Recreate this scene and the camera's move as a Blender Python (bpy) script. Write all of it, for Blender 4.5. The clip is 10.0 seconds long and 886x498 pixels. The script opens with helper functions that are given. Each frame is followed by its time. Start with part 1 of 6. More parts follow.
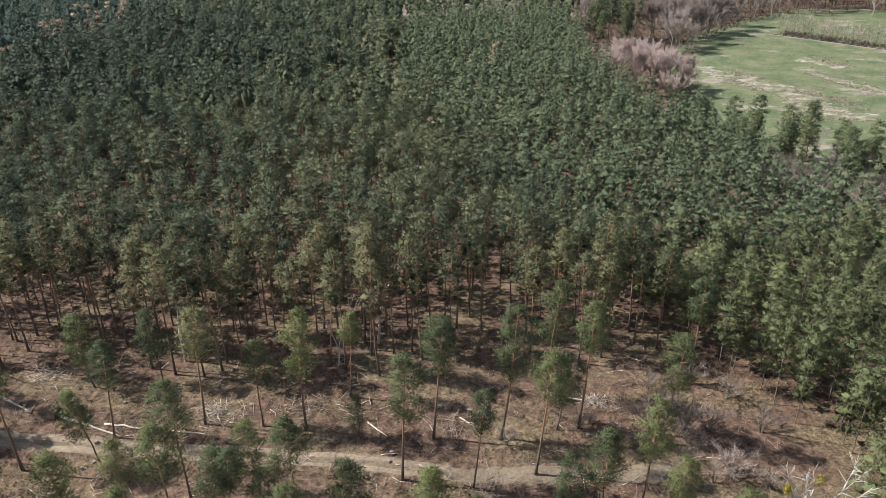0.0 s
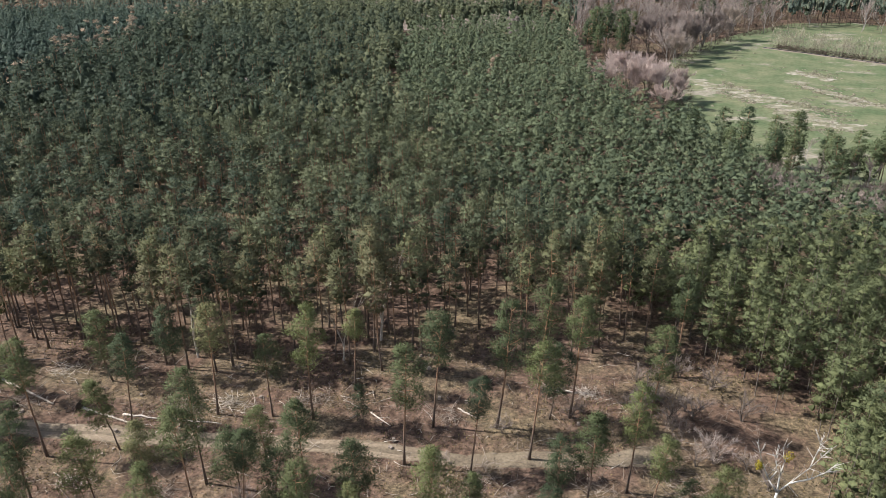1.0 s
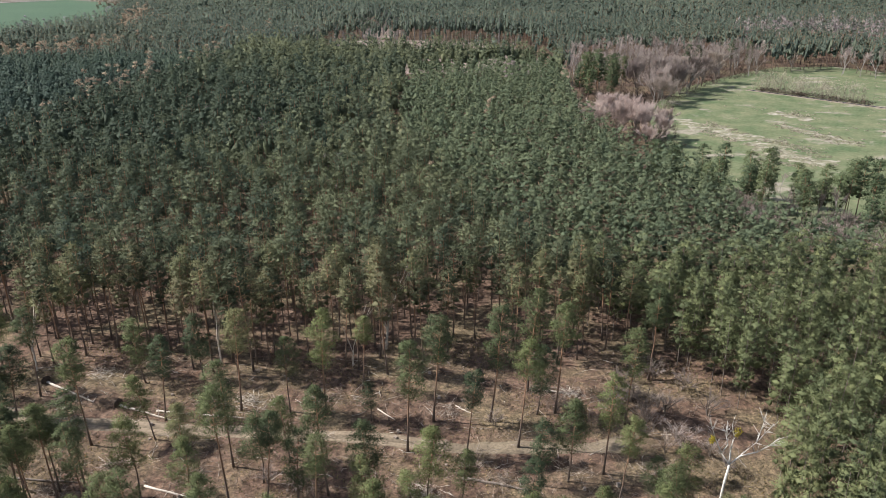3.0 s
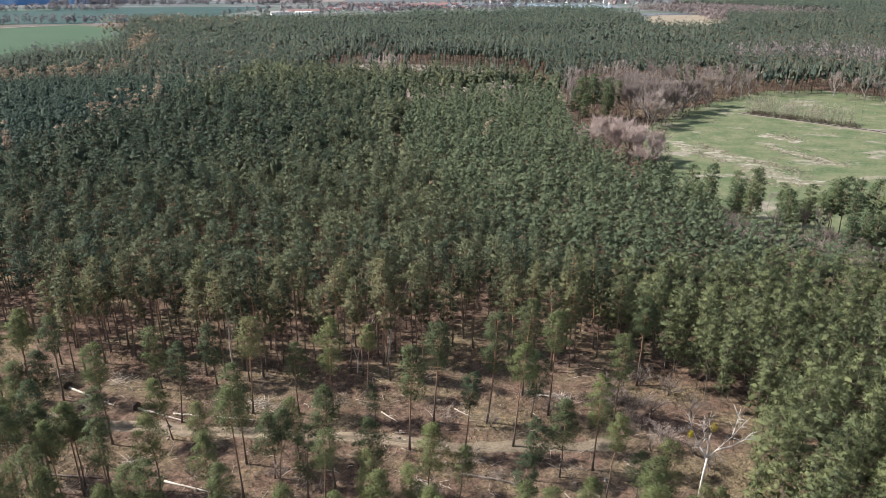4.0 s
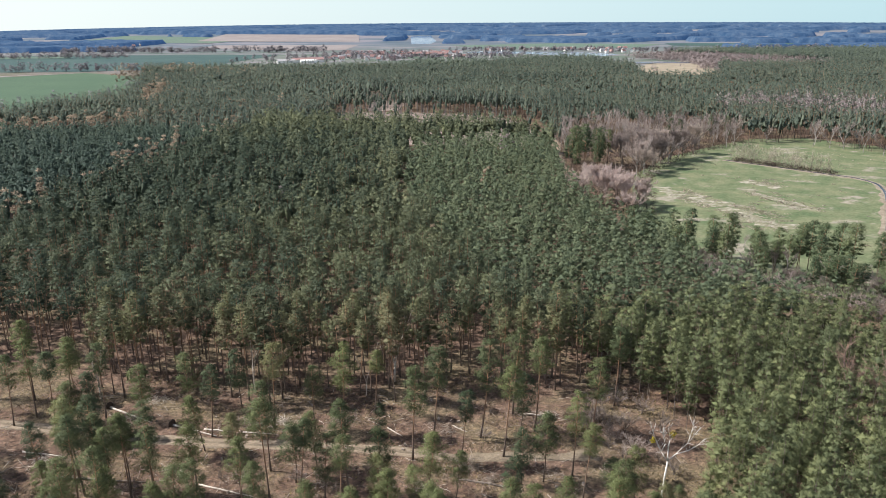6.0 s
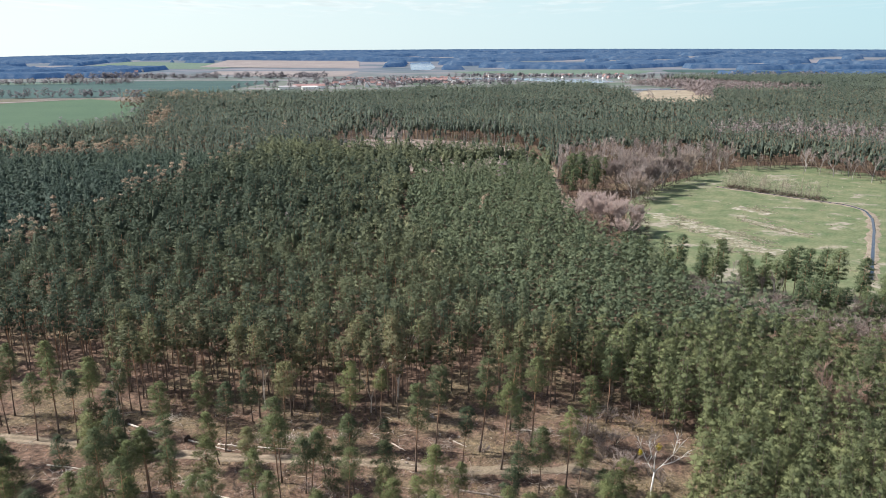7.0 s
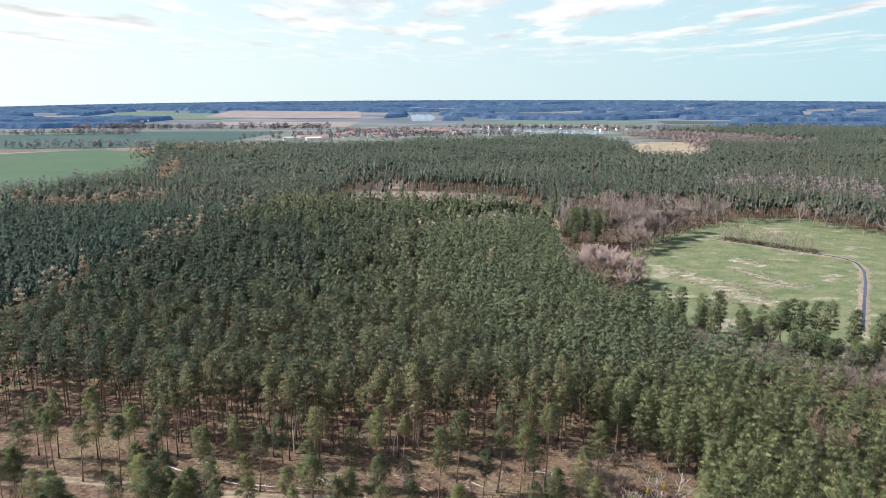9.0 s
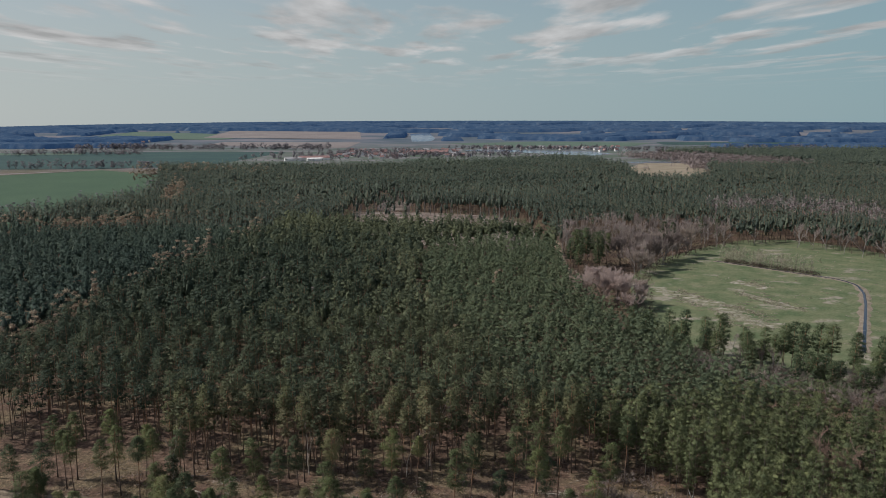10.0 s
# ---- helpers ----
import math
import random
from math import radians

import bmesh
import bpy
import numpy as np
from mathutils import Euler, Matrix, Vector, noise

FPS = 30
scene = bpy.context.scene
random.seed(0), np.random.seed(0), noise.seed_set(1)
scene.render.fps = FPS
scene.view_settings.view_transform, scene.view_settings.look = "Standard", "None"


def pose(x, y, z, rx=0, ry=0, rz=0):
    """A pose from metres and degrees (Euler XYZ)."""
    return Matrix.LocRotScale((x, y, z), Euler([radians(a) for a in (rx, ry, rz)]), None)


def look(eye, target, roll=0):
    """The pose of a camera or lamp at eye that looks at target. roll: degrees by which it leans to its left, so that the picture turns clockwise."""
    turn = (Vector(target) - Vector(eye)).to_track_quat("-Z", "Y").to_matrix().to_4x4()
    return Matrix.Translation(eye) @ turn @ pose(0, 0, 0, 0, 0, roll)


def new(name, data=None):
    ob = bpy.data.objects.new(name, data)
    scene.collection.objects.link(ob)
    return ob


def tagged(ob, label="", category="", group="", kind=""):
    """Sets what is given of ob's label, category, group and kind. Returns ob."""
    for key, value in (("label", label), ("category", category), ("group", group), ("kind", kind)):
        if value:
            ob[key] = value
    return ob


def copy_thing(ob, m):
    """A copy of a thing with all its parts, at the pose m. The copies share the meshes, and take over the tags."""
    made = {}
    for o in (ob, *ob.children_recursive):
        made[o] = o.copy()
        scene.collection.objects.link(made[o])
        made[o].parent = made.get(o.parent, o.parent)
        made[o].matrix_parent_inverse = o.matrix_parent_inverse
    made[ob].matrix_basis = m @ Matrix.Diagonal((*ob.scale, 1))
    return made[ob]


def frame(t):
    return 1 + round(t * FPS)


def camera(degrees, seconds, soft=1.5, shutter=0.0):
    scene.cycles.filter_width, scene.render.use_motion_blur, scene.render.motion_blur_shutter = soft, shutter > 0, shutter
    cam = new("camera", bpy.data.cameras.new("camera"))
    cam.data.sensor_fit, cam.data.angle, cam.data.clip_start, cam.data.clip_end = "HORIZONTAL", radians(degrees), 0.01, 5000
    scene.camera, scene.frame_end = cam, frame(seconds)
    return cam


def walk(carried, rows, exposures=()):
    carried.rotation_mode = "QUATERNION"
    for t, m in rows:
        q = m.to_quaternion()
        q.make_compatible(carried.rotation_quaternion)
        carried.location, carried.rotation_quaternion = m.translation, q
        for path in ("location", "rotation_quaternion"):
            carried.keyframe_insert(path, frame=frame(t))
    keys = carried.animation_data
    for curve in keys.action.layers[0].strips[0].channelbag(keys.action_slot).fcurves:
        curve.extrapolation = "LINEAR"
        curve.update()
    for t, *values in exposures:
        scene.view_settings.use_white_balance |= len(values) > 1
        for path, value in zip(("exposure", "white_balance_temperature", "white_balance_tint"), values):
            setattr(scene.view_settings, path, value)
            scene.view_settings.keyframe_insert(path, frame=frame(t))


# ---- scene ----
cam = camera(61.9, 10.0, soft=0.75)
PATH = [
    (0, (1.473, -1.446, 65.147), (1.47, 0.347, 64.261), -0.3),
    (0.5, (1.631, -4.532, 65.706), (1.627, -2.732, 64.835), -0.4),
    (1, (1.738, -8.003, 66.262), (1.733, -6.194, 65.408), -0.4),
    (1.5, (1.777, -11.422, 66.67), (1.773, -9.604, 65.837), -0.4),
    (2, (1.875, -15.119, 67.192), (1.871, -13.289, 66.386), -0.4),
    (2.5, (1.922, -18.677, 67.727), (1.917, -16.835, 66.947), -0.4),
    (4, (2.022, -30.765, 69.888), (2.017, -28.89, 69.191), -0.4),
    (4.5, (2.148, -34.929, 70.832), (2.141, -33.045, 70.162), -0.4),
    (5, (2.276, -39.448, 72.067), (2.268, -37.554, 71.425), -0.4),
    (5.5, (2.437, -43.882, 73.464), (2.429, -41.98, 72.847), -0.4),
    (7, (1.945, -57.377, 77.827), (1.941, -55.447, 77.301), -0.3),
    (7.5, (1.386, -60.999, 79.189), (1.381, -59.062, 78.691), -0.2),
    (8, (0.057, -64.439, 80.398), (0.056, -62.493, 79.934), -0.2),
    (8.5, (-1.232, -67.484, 81.474), (-1.233, -65.532, 81.039), -0.15),
    (9, (-2.649, -70.104, 82.65), (-2.649, -68.144, 82.249), -0.15),
    (9.5, (-4.228, -72.254, 83.805), (-4.226, -70.289, 83.432), -0.1),
    (10, (-5.94, -74.267, 84.875), (-5.936, -72.298, 84.526), -0.1),
]
# the clip fades towards dark in its last second
EXPOSURES = [(0, 0.81), (1.5, 0.83), (4.5, 0.88), (7, 0.93), (9.15, 0.95), (9.5, 0.55), (10, -0.19)]
walk(cam, [(t, look(e, g, r)) for t, e, g, r in PATH], EXPOSURES)

# ---- light: spring sun from the left, a little ahead, and a hazy sky with thin clouds ----
SUN_EL, SUN_AZ = radians(42), radians(-81)  # azimuth from +y towards +x
sun_way = Vector((-math.sin(SUN_AZ) * math.cos(SUN_EL), -math.cos(SUN_AZ) * math.cos(SUN_EL), -math.sin(SUN_EL)))
sun = new("sun", bpy.data.lights.new("sun", "SUN"))
sun.data.energy, sun.data.angle, sun.data.color = 5.2, radians(0.53), (1.0, 0.955, 0.89)
sun.matrix_world = look((0, 0, 300), Vector((0, 0, 300)) + sun_way)


def build_world():
    world = bpy.data.worlds.new("sky")
    scene.world = world
    world.use_nodes = True
    nt = world.node_tree
    nt.nodes.clear()
    N, L = nt.nodes.new, nt.links.new

    def m(op, a, b=None, c=None, clamp=False):
        n = N("ShaderNodeMath")
        n.operation, n.use_clamp = op, clamp
        for i, v in enumerate((a, b, c)):
            if v is None:
                continue
            if isinstance(v, (int, float)):
                n.inputs[i].default_value = v
            else:
                L(v, n.inputs[i])
        return n.outputs[0]

    sky = N("ShaderNodeTexSky")
    sky.sky_type, sky.sun_disc = "NISHITA", False
    sky.sun_elevation, sky.sun_rotation = SUN_EL, SUN_AZ
    sky.altitude, sky.air_density, sky.dust_density, sky.ozone_density = 60, 1.0, 0.35, 2.0
    co = N("ShaderNodeTexCoord")
    xyz = N("ShaderNodeSeparateXYZ")
    L(co.outputs["Generated"], xyz.inputs[0])
    up = m("MAXIMUM", xyz.outputs[2], 0.02)
    # pale haze low over the land, whiter towards the sun
    haze = N("ShaderNodeMapRange")
    haze.interpolation_type = "SMOOTHERSTEP"
    haze.inputs[1].default_value, haze.inputs[2].default_value = 0.0, 0.42
    haze.inputs[3].default_value, haze.inputs[4].default_value = 0.92, 0.0
    L(xyz.outputs[2], haze.inputs[0])
    sunward = N("ShaderNodeMapRange")
    sunward.inputs[1].default_value, sunward.inputs[2].default_value = -0.6, 0.6
    sunward.inputs[3].default_value, sunward.inputs[4].default_value = 1.0, 0.0
    L(xyz.outputs[0], sunward.inputs[0])
    pale = N("ShaderNodeMix")
    pale.data_type = "RGBA"
    pale.inputs[6].default_value, pale.inputs[7].default_value = (3.0, 4.6, 5.2, 1), (5.8, 6.3, 6.3, 1)
    L(sunward.outputs[0], pale.inputs[0])
    hazy = N("ShaderNodeMix")
    hazy.data_type = "RGBA"
    L(haze.outputs[0], hazy.inputs[0])
    L(sky.outputs[0], hazy.inputs[6])
    L(pale.outputs[2], hazy.inputs[7])
    # the cloud deck: the direction laid onto a level sheet
    flat = N("ShaderNodeCombineXYZ")
    L(m("DIVIDE", xyz.outputs[0], up), flat.inputs[0])
    L(m("MULTIPLY", m("DIVIDE", xyz.outputs[1], up), 0.36), flat.inputs[1])
    n1 = N("ShaderNodeTexNoise")
    n1.inputs["Scale"].default_value, n1.inputs["Detail"].default_value = 0.95, 8
    n1.inputs["Roughness"].default_value, n1.inputs["Distortion"].default_value = 0.52, 0.25
    L(flat.outputs[0], n1.inputs["Vector"])
    n2 = N("ShaderNodeTexNoise")
    n2.inputs["Scale"].default_value, n2.inputs["Detail"].default_value = 1.6, 5
    L(flat.outputs[0], n2.inputs["Vector"])
    cover = N("ShaderNodeMapRange")
    cover.interpolation_type = "SMOOTHSTEP"
    cover.inputs[1].default_value, cover.inputs[2].default_value = 0.455, 0.60
    L(n1.outputs[0], cover.inputs[0])
    low = N("ShaderNodeMapRange")
    low.interpolation_type = "SMOOTHSTEP"
    low.inputs[1].default_value, low.inputs[2].default_value = 0.03, 0.10
    L(xyz.outputs[2], low.inputs[0])
    amount = m("MULTIPLY", m("MULTIPLY", cover.outputs[0], low.outputs[0]), 0.8)
    tone = N("ShaderNodeMapRange")
    tone.inputs[1].default_value, tone.inputs[2].default_value = 0.35, 0.65
    tone.inputs[3].default_value, tone.inputs[4].default_value = 4.4, 8.2
    L(n2.outputs[0], tone.inputs[0])
    white = N("ShaderNodeCombineColor")
    L(tone.outputs[0], white.inputs[0])
    L(m("MULTIPLY", tone.outputs[0], 0.98), white.inputs[1])
    L(m("MULTIPLY", tone.outputs[0], 0.98), white.inputs[2])
    mix = N("ShaderNodeMix")
    mix.data_type = "RGBA"
    L(amount, mix.inputs[0])
    L(hazy.outputs[2], mix.inputs[6])
    L(white.outputs[0], mix.inputs[7])
    bg = N("ShaderNodeBackground")
    bg.inputs["Strength"].default_value = 0.087
    L(mix.outputs[2], bg.inputs["Color"])
    out = N("ShaderNodeOutputWorld")
    L(bg.outputs[0], out.inputs["Surface"])


build_world()


# ---- materials ----
def start(name):
    mat = bpy.data.materials.new(name)
    mat.use_nodes = True
    nt = mat.node_tree
    nt.nodes.clear()
    return mat, nt, nt.nodes.new, nt.links.new


def ramp(N, stops):
    n = N("ShaderNodeValToRGB")
    el = n.color_ramp.elements
    while len(el) < len(stops):
        el.new(0.5)
    for e, (p, c) in zip(el, stops):
        e.position, e.color = p, (*c, 1)
    return n


def noise_tex(N, L, scale, detail=4, rough=0.55, vector=None):
    n = N("ShaderNodeTexNoise")
    n.inputs["Scale"].default_value, n.inputs["Detail"].default_value, n.inputs["Roughness"].default_value = scale, detail, rough
    if vector is not None:
        L(vector, n.inputs["Vector"])
    return n


def mixed(N, L, fac, a, b, blend="MIX"):
    n = N("ShaderNodeMix")
    n.data_type, n.blend_type = "RGBA", blend
    for v, i in ((fac, 0), (a, 6), (b, 7)):
        if isinstance(v, tuple):
            n.inputs[i].default_value = (*v, 1)
        elif isinstance(v, (int, float)):
            n.inputs[i].default_value = v
        else:
            L(v, n.inputs[i])
    return n.outputs[2]


def foliage(name, dark, light, dry, attribute, through_light=0.25, grain_scale=5.0, vary=1.0):
    """Needles and leaves: a tint for each tree, a smaller one for each sprig."""
    mat, nt, N, L = start(name)
    if attribute:
        a = N("ShaderNodeAttribute")
        a.attribute_name = "tint"
        tree = a.outputs["Fac"]
    else:
        tree = N("ShaderNodeObjectInfo").outputs["Random"]
    col = ramp(N, [(0.0, dark), (0.45, tuple((p + q) / 2 for p, q in zip(dark, light))), (0.86, light), (1.0, dry)])
    L(tree, col.inputs[0])
    isl = N("ShaderNodeNewGeometry").outputs["Random Per Island"]
    jit = ramp(N, [(0.0, tuple(1 - vary * d for d in (0.38, 0.36, 0.40))), (0.7, (1.05, 1.05, 1.0)), (1.0, tuple(1 + vary * d for d in (0.5, 0.38, 0.1)))])
    L(isl, jit.inputs[0])
    c = mixed(N, L, 1.0, col.outputs[0], jit.outputs[0], "MULTIPLY")
    # needles and the gaps between them
    grain = noise_tex(N, L, grain_scale, 3, 0.7, N("ShaderNodeNewGeometry").outputs["Position"])
    gr = ramp(N, [(0.33, tuple(1 - vary * d for d in (0.5, 0.5, 0.48))), (0.52, (1.0, 1.0, 1.0)), (0.68, tuple(1 + vary * d for d in (0.5, 0.45, 0.3)))])
    L(grain.outputs[0], gr.inputs[0])
    c = mixed(N, L, 1.0, c, gr.outputs[0], "MULTIPLY")
    b = N("ShaderNodeBsdfPrincipled")
    b.inputs["Roughness"].default_value = 0.7
    b.inputs["Specular IOR Level"].default_value = 0.12
    L(c, b.inputs["Base Color"])
    t = N("ShaderNodeBsdfTranslucent")
    L(c, t.inputs["Color"])
    mx = N("ShaderNodeMixShader")
    mx.inputs[0].default_value = through_light
    L(b.outputs[0], mx.inputs[1])
    L(t.outputs[0], mx.inputs[2])
    L(mx.outputs[0], N("ShaderNodeOutputMaterial").inputs["Surface"])
    return mat


def rough_matter(name, stops, scale, bump=0.3, roughness=0.9, fine=6.0, fine_amount=0.35, stretch=(1, 1, 1)):
    """Earth, bark, plaster, tile: a colour from broad noise, broken by fine noise, with relief."""
    mat, nt, N, L = start(name)
    co = N("ShaderNodeTexCoord")
    mp = N("ShaderNodeMapping")
    mp.inputs["Scale"].default_value = stretch
    L(co.outputs["Object"], mp.inputs[0])
    broad = noise_tex(N, L, scale, 5, 0.6, mp.outputs[0])
    small = noise_tex(N, L, scale * fine, 6, 0.65, mp.outputs[0])
    col = ramp(N, stops)
    L(broad.outputs[0], col.inputs[0])
    sm = ramp(N, [(0.3, (1 - fine_amount,) * 3), (0.7, (1 + fine_amount,) * 3)])
    L(small.outputs[0], sm.inputs[0])
    c = mixed(N, L, 1.0, col.outputs[0], sm.outputs[0], "MULTIPLY")
    b = N("ShaderNodeBsdfPrincipled")
    b.inputs["Roughness"].default_value = roughness
    b.inputs["Specular IOR Level"].default_value = 0.2
    L(c, b.inputs["Base Color"])
    bp = N("ShaderNodeBump")
    bp.inputs["Strength"].default_value = bump
    L(small.outputs[0], bp.inputs["Height"])
    L(bp.outputs[0], b.inputs["Normal"])
    L(b.outputs[0], N("ShaderNodeOutputMaterial").inputs["Surface"])
    return mat


def pine_bark():
    """Scots pine: grey-brown plates low down, thin orange bark higher up."""
    mat, nt, N, L = start("pine_bark")
    geo = N("ShaderNodeNewGeometry")
    xyz = N("ShaderNodeSeparateXYZ")
    L(geo.outputs["Position"], xyz.inputs[0])
    n = noise_tex(N, L, 0.6, 4)
    L(geo.outputs["Position"], n.inputs["Vector"])
    h = N("ShaderNodeMath")
    h.operation = "MULTIPLY_ADD"
    L(n.outputs[0], h.inputs[0])
    h.inputs[1].default_value = 7.0
    L(xyz.outputs[2], h.inputs[2])
    r = N("ShaderNodeMapRange")
    r.inputs[1].default_value, r.inputs[2].default_value = 6.0, 14.0
    L(h.outputs[0], r.inputs[0])
    fine = noise_tex(N, L, 9, 6, 0.7, geo.outputs["Position"])
    low = ramp(N, [(0.3, (0.055, 0.042, 0.036)), (0.7, (0.17, 0.125, 0.10))])
    high = ramp(N, [(0.3, (0.20, 0.11, 0.065)), (0.7, (0.38, 0.22, 0.13))])
    L(fine.outputs[0], low.inputs[0])
    L(fine.outputs[0], high.inputs[0])
    c = mixed(N, L, r.outputs[0], low.outputs[0], high.outputs[0])
    b = N("ShaderNodeBsdfPrincipled")
    b.inputs["Roughness"].default_value = 0.9
    L(c, b.inputs["Base Color"])
    bp = N("ShaderNodeBump")
    bp.inputs["Strength"].default_value = 0.5
    L(fine.outputs[0], bp.inputs["Height"])
    L(bp.outputs[0], b.inputs["Normal"])
    L(b.outputs[0], N("ShaderNodeOutputMaterial").inputs["Surface"])
    return mat


def forest_floor():
    """Needle litter, dry grass, bare sand; farmland soil and turf far off, haze painted in."""
    mat, nt, N, L = start("forest_floor")
    geo = N("ShaderNodeNewGeometry")
    pos = geo.outputs["Position"]
    xyz = N("ShaderNodeSeparateXYZ")
    L(pos, xyz.inputs[0])
    big = noise_tex(N, L, 0.075, 5, 0.6, pos)
    mid = noise_tex(N, L, 0.45, 6, 0.65, pos)
    fine = noise_tex(N, L, 3.2, 7, 0.7, pos)
    litter = ramp(N, [(0.30, (0.058, 0.039, 0.030)), (0.5, (0.110, 0.074, 0.057)), (0.72, (0.172, 0.121, 0.094))])
    L(mid.outputs[0], litter.inputs[0])
    grass = ramp(N, [(0.3, (0.086, 0.070, 0.046)), (0.7, (0.195, 0.156, 0.102))])
    L(fine.outputs[0], grass.inputs[0])
    gm = ramp(N, [(0.46, (0, 0, 0)), (0.6, (0.85, 0.85, 0.85))])
    L(big.outputs[0], gm.inputs[0])
    c = mixed(N, L, gm.outputs[0], litter.outputs[0], grass.outputs[0])
    clod = noise_tex(N, L, 1.1, 5, 0.65, pos)
    cl = ramp(N, [(0.36, (0.42, 0.40, 0.39)), (0.5, (1, 1, 1)), (0.64, (1.6, 1.5, 1.42))])
    L(clod.outputs[0], cl.inputs[0])
    c = mixed(N, L, 0.8, c, cl.outputs[0], "MULTIPLY")
    speck = ramp(N, [(0.28, (0.45, 0.43, 0.42)), (0.5, (1, 1, 1)), (0.75, (1.45, 1.4, 1.35))])
    L(fine.outputs[0], speck.inputs[0])
    c = mixed(N, L, 1.0, c, speck.outputs[0], "MULTIPLY")
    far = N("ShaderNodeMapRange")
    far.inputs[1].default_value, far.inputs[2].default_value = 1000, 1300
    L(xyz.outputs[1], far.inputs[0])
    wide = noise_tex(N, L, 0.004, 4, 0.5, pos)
    # far plain in bluish greys: distance haze put into its colour
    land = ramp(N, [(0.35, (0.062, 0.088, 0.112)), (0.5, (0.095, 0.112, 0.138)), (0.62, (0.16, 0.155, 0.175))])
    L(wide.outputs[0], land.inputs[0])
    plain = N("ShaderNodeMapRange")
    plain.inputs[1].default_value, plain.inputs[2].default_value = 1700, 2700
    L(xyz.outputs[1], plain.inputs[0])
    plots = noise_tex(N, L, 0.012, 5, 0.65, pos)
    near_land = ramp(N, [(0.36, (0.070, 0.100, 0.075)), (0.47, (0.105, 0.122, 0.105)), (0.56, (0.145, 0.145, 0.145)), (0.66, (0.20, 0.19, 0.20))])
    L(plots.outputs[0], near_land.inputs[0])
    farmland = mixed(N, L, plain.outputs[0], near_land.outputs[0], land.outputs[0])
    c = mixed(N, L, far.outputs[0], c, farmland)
    b = N("ShaderNodeBsdfPrincipled")
    b.inputs["Roughness"].default_value = 0.95
    b.inputs["Specular IOR Level"].default_value = 0.1
    L(c, b.inputs["Base Color"])
    bp = N("ShaderNodeBump")
    bp.inputs["Strength"].default_value, bp.inputs["Distance"].default_value = 0.6, 0.2
    L(fine.outputs[0], bp.inputs["Height"])
    L(bp.outputs[0], b.inputs["Normal"])
    L(b.outputs[0], N("ShaderNodeOutputMaterial").inputs["Surface"])
    return mat


def turf(name, greens, pale, pale_from, scale=0.02):
    """Grassland: turf in two greens with patches of bleached dry grass."""
    mat, nt, N, L = start(name)
    pos = N("ShaderNodeNewGeometry").outputs["Position"]
    mp = N("ShaderNodeMapping")
    mp.inputs["Scale"].default_value = (1.0, 1.5, 1.0)
    mp.inputs["Rotation"].default_value = (0, 0, radians(35))
    L(pos, mp.inputs[0])
    a = noise_tex(N, L, scale, 6, 0.62, mp.outputs[0])
    g = noise_tex(N, L, scale * 2.2, 5, 0.6, pos)
    f = noise_tex(N, L, 0.8, 6, 0.7, pos)
    col = ramp(N, [(0.35, greens[0]), (0.65, greens[1])])
    L(g.outputs[0], col.inputs[0])
    pm = ramp(N, [(pale_from, (0, 0, 0)), (pale_from + 0.09, (1, 1, 1))])
    tuft = noise_tex(N, L, 0.35, 6, 0.75, mp.outputs[0])
    lift = N("ShaderNodeMath")
    lift.operation = "MULTIPLY_ADD"
    L(tuft.outputs[0], lift.inputs[0])
    lift.inputs[1].default_value = 0.30
    shift = N("ShaderNodeMath")
    shift.operation = "SUBTRACT"
    L(a.outputs[0], shift.inputs[0])
    shift.inputs[1].default_value = 0.15
    L(shift.outputs[0], lift.inputs[2])
    L(lift.outputs[0], pm.inputs[0])
    c = mixed(N, L, pm.outputs[0], col.outputs[0], pale)
    sp = ramp(N, [(0.3, (0.72, 0.72, 0.72)), (0.7, (1.25, 1.25, 1.25))])
    L(f.outputs[0], sp.inputs[0])
    c = mixed(N, L, 1.0, c, sp.outputs[0], "MULTIPLY")
    b = N("ShaderNodeBsdfPrincipled")
    b.inputs["Roughness"].default_value = 0.95
    b.inputs["Specular IOR Level"].default_value = 0.1
    L(c, b.inputs["Base Color"])
    L(b.outputs[0], N("ShaderNodeOutputMaterial").inputs["Surface"])
    return mat


def water(name, colour):
    mat, nt, N, L = start(name)
    b = N("ShaderNodeBsdfPrincipled")
    b.inputs["Base Color"].default_value = (*colour, 1)
    b.inputs["Roughness"].default_value = 0.12
    b.inputs["IOR"].default_value = 1.33
    n = noise_tex(N, L, 0.9, 3)
    bp = N("ShaderNodeBump")
    bp.inputs["Strength"].default_value = 0.15
    L(n.outputs[0], bp.inputs["Height"])
    L(bp.outputs[0], b.inputs["Normal"])
    L(b.outputs[0], N("ShaderNodeOutputMaterial").inputs["Surface"])
    return mat


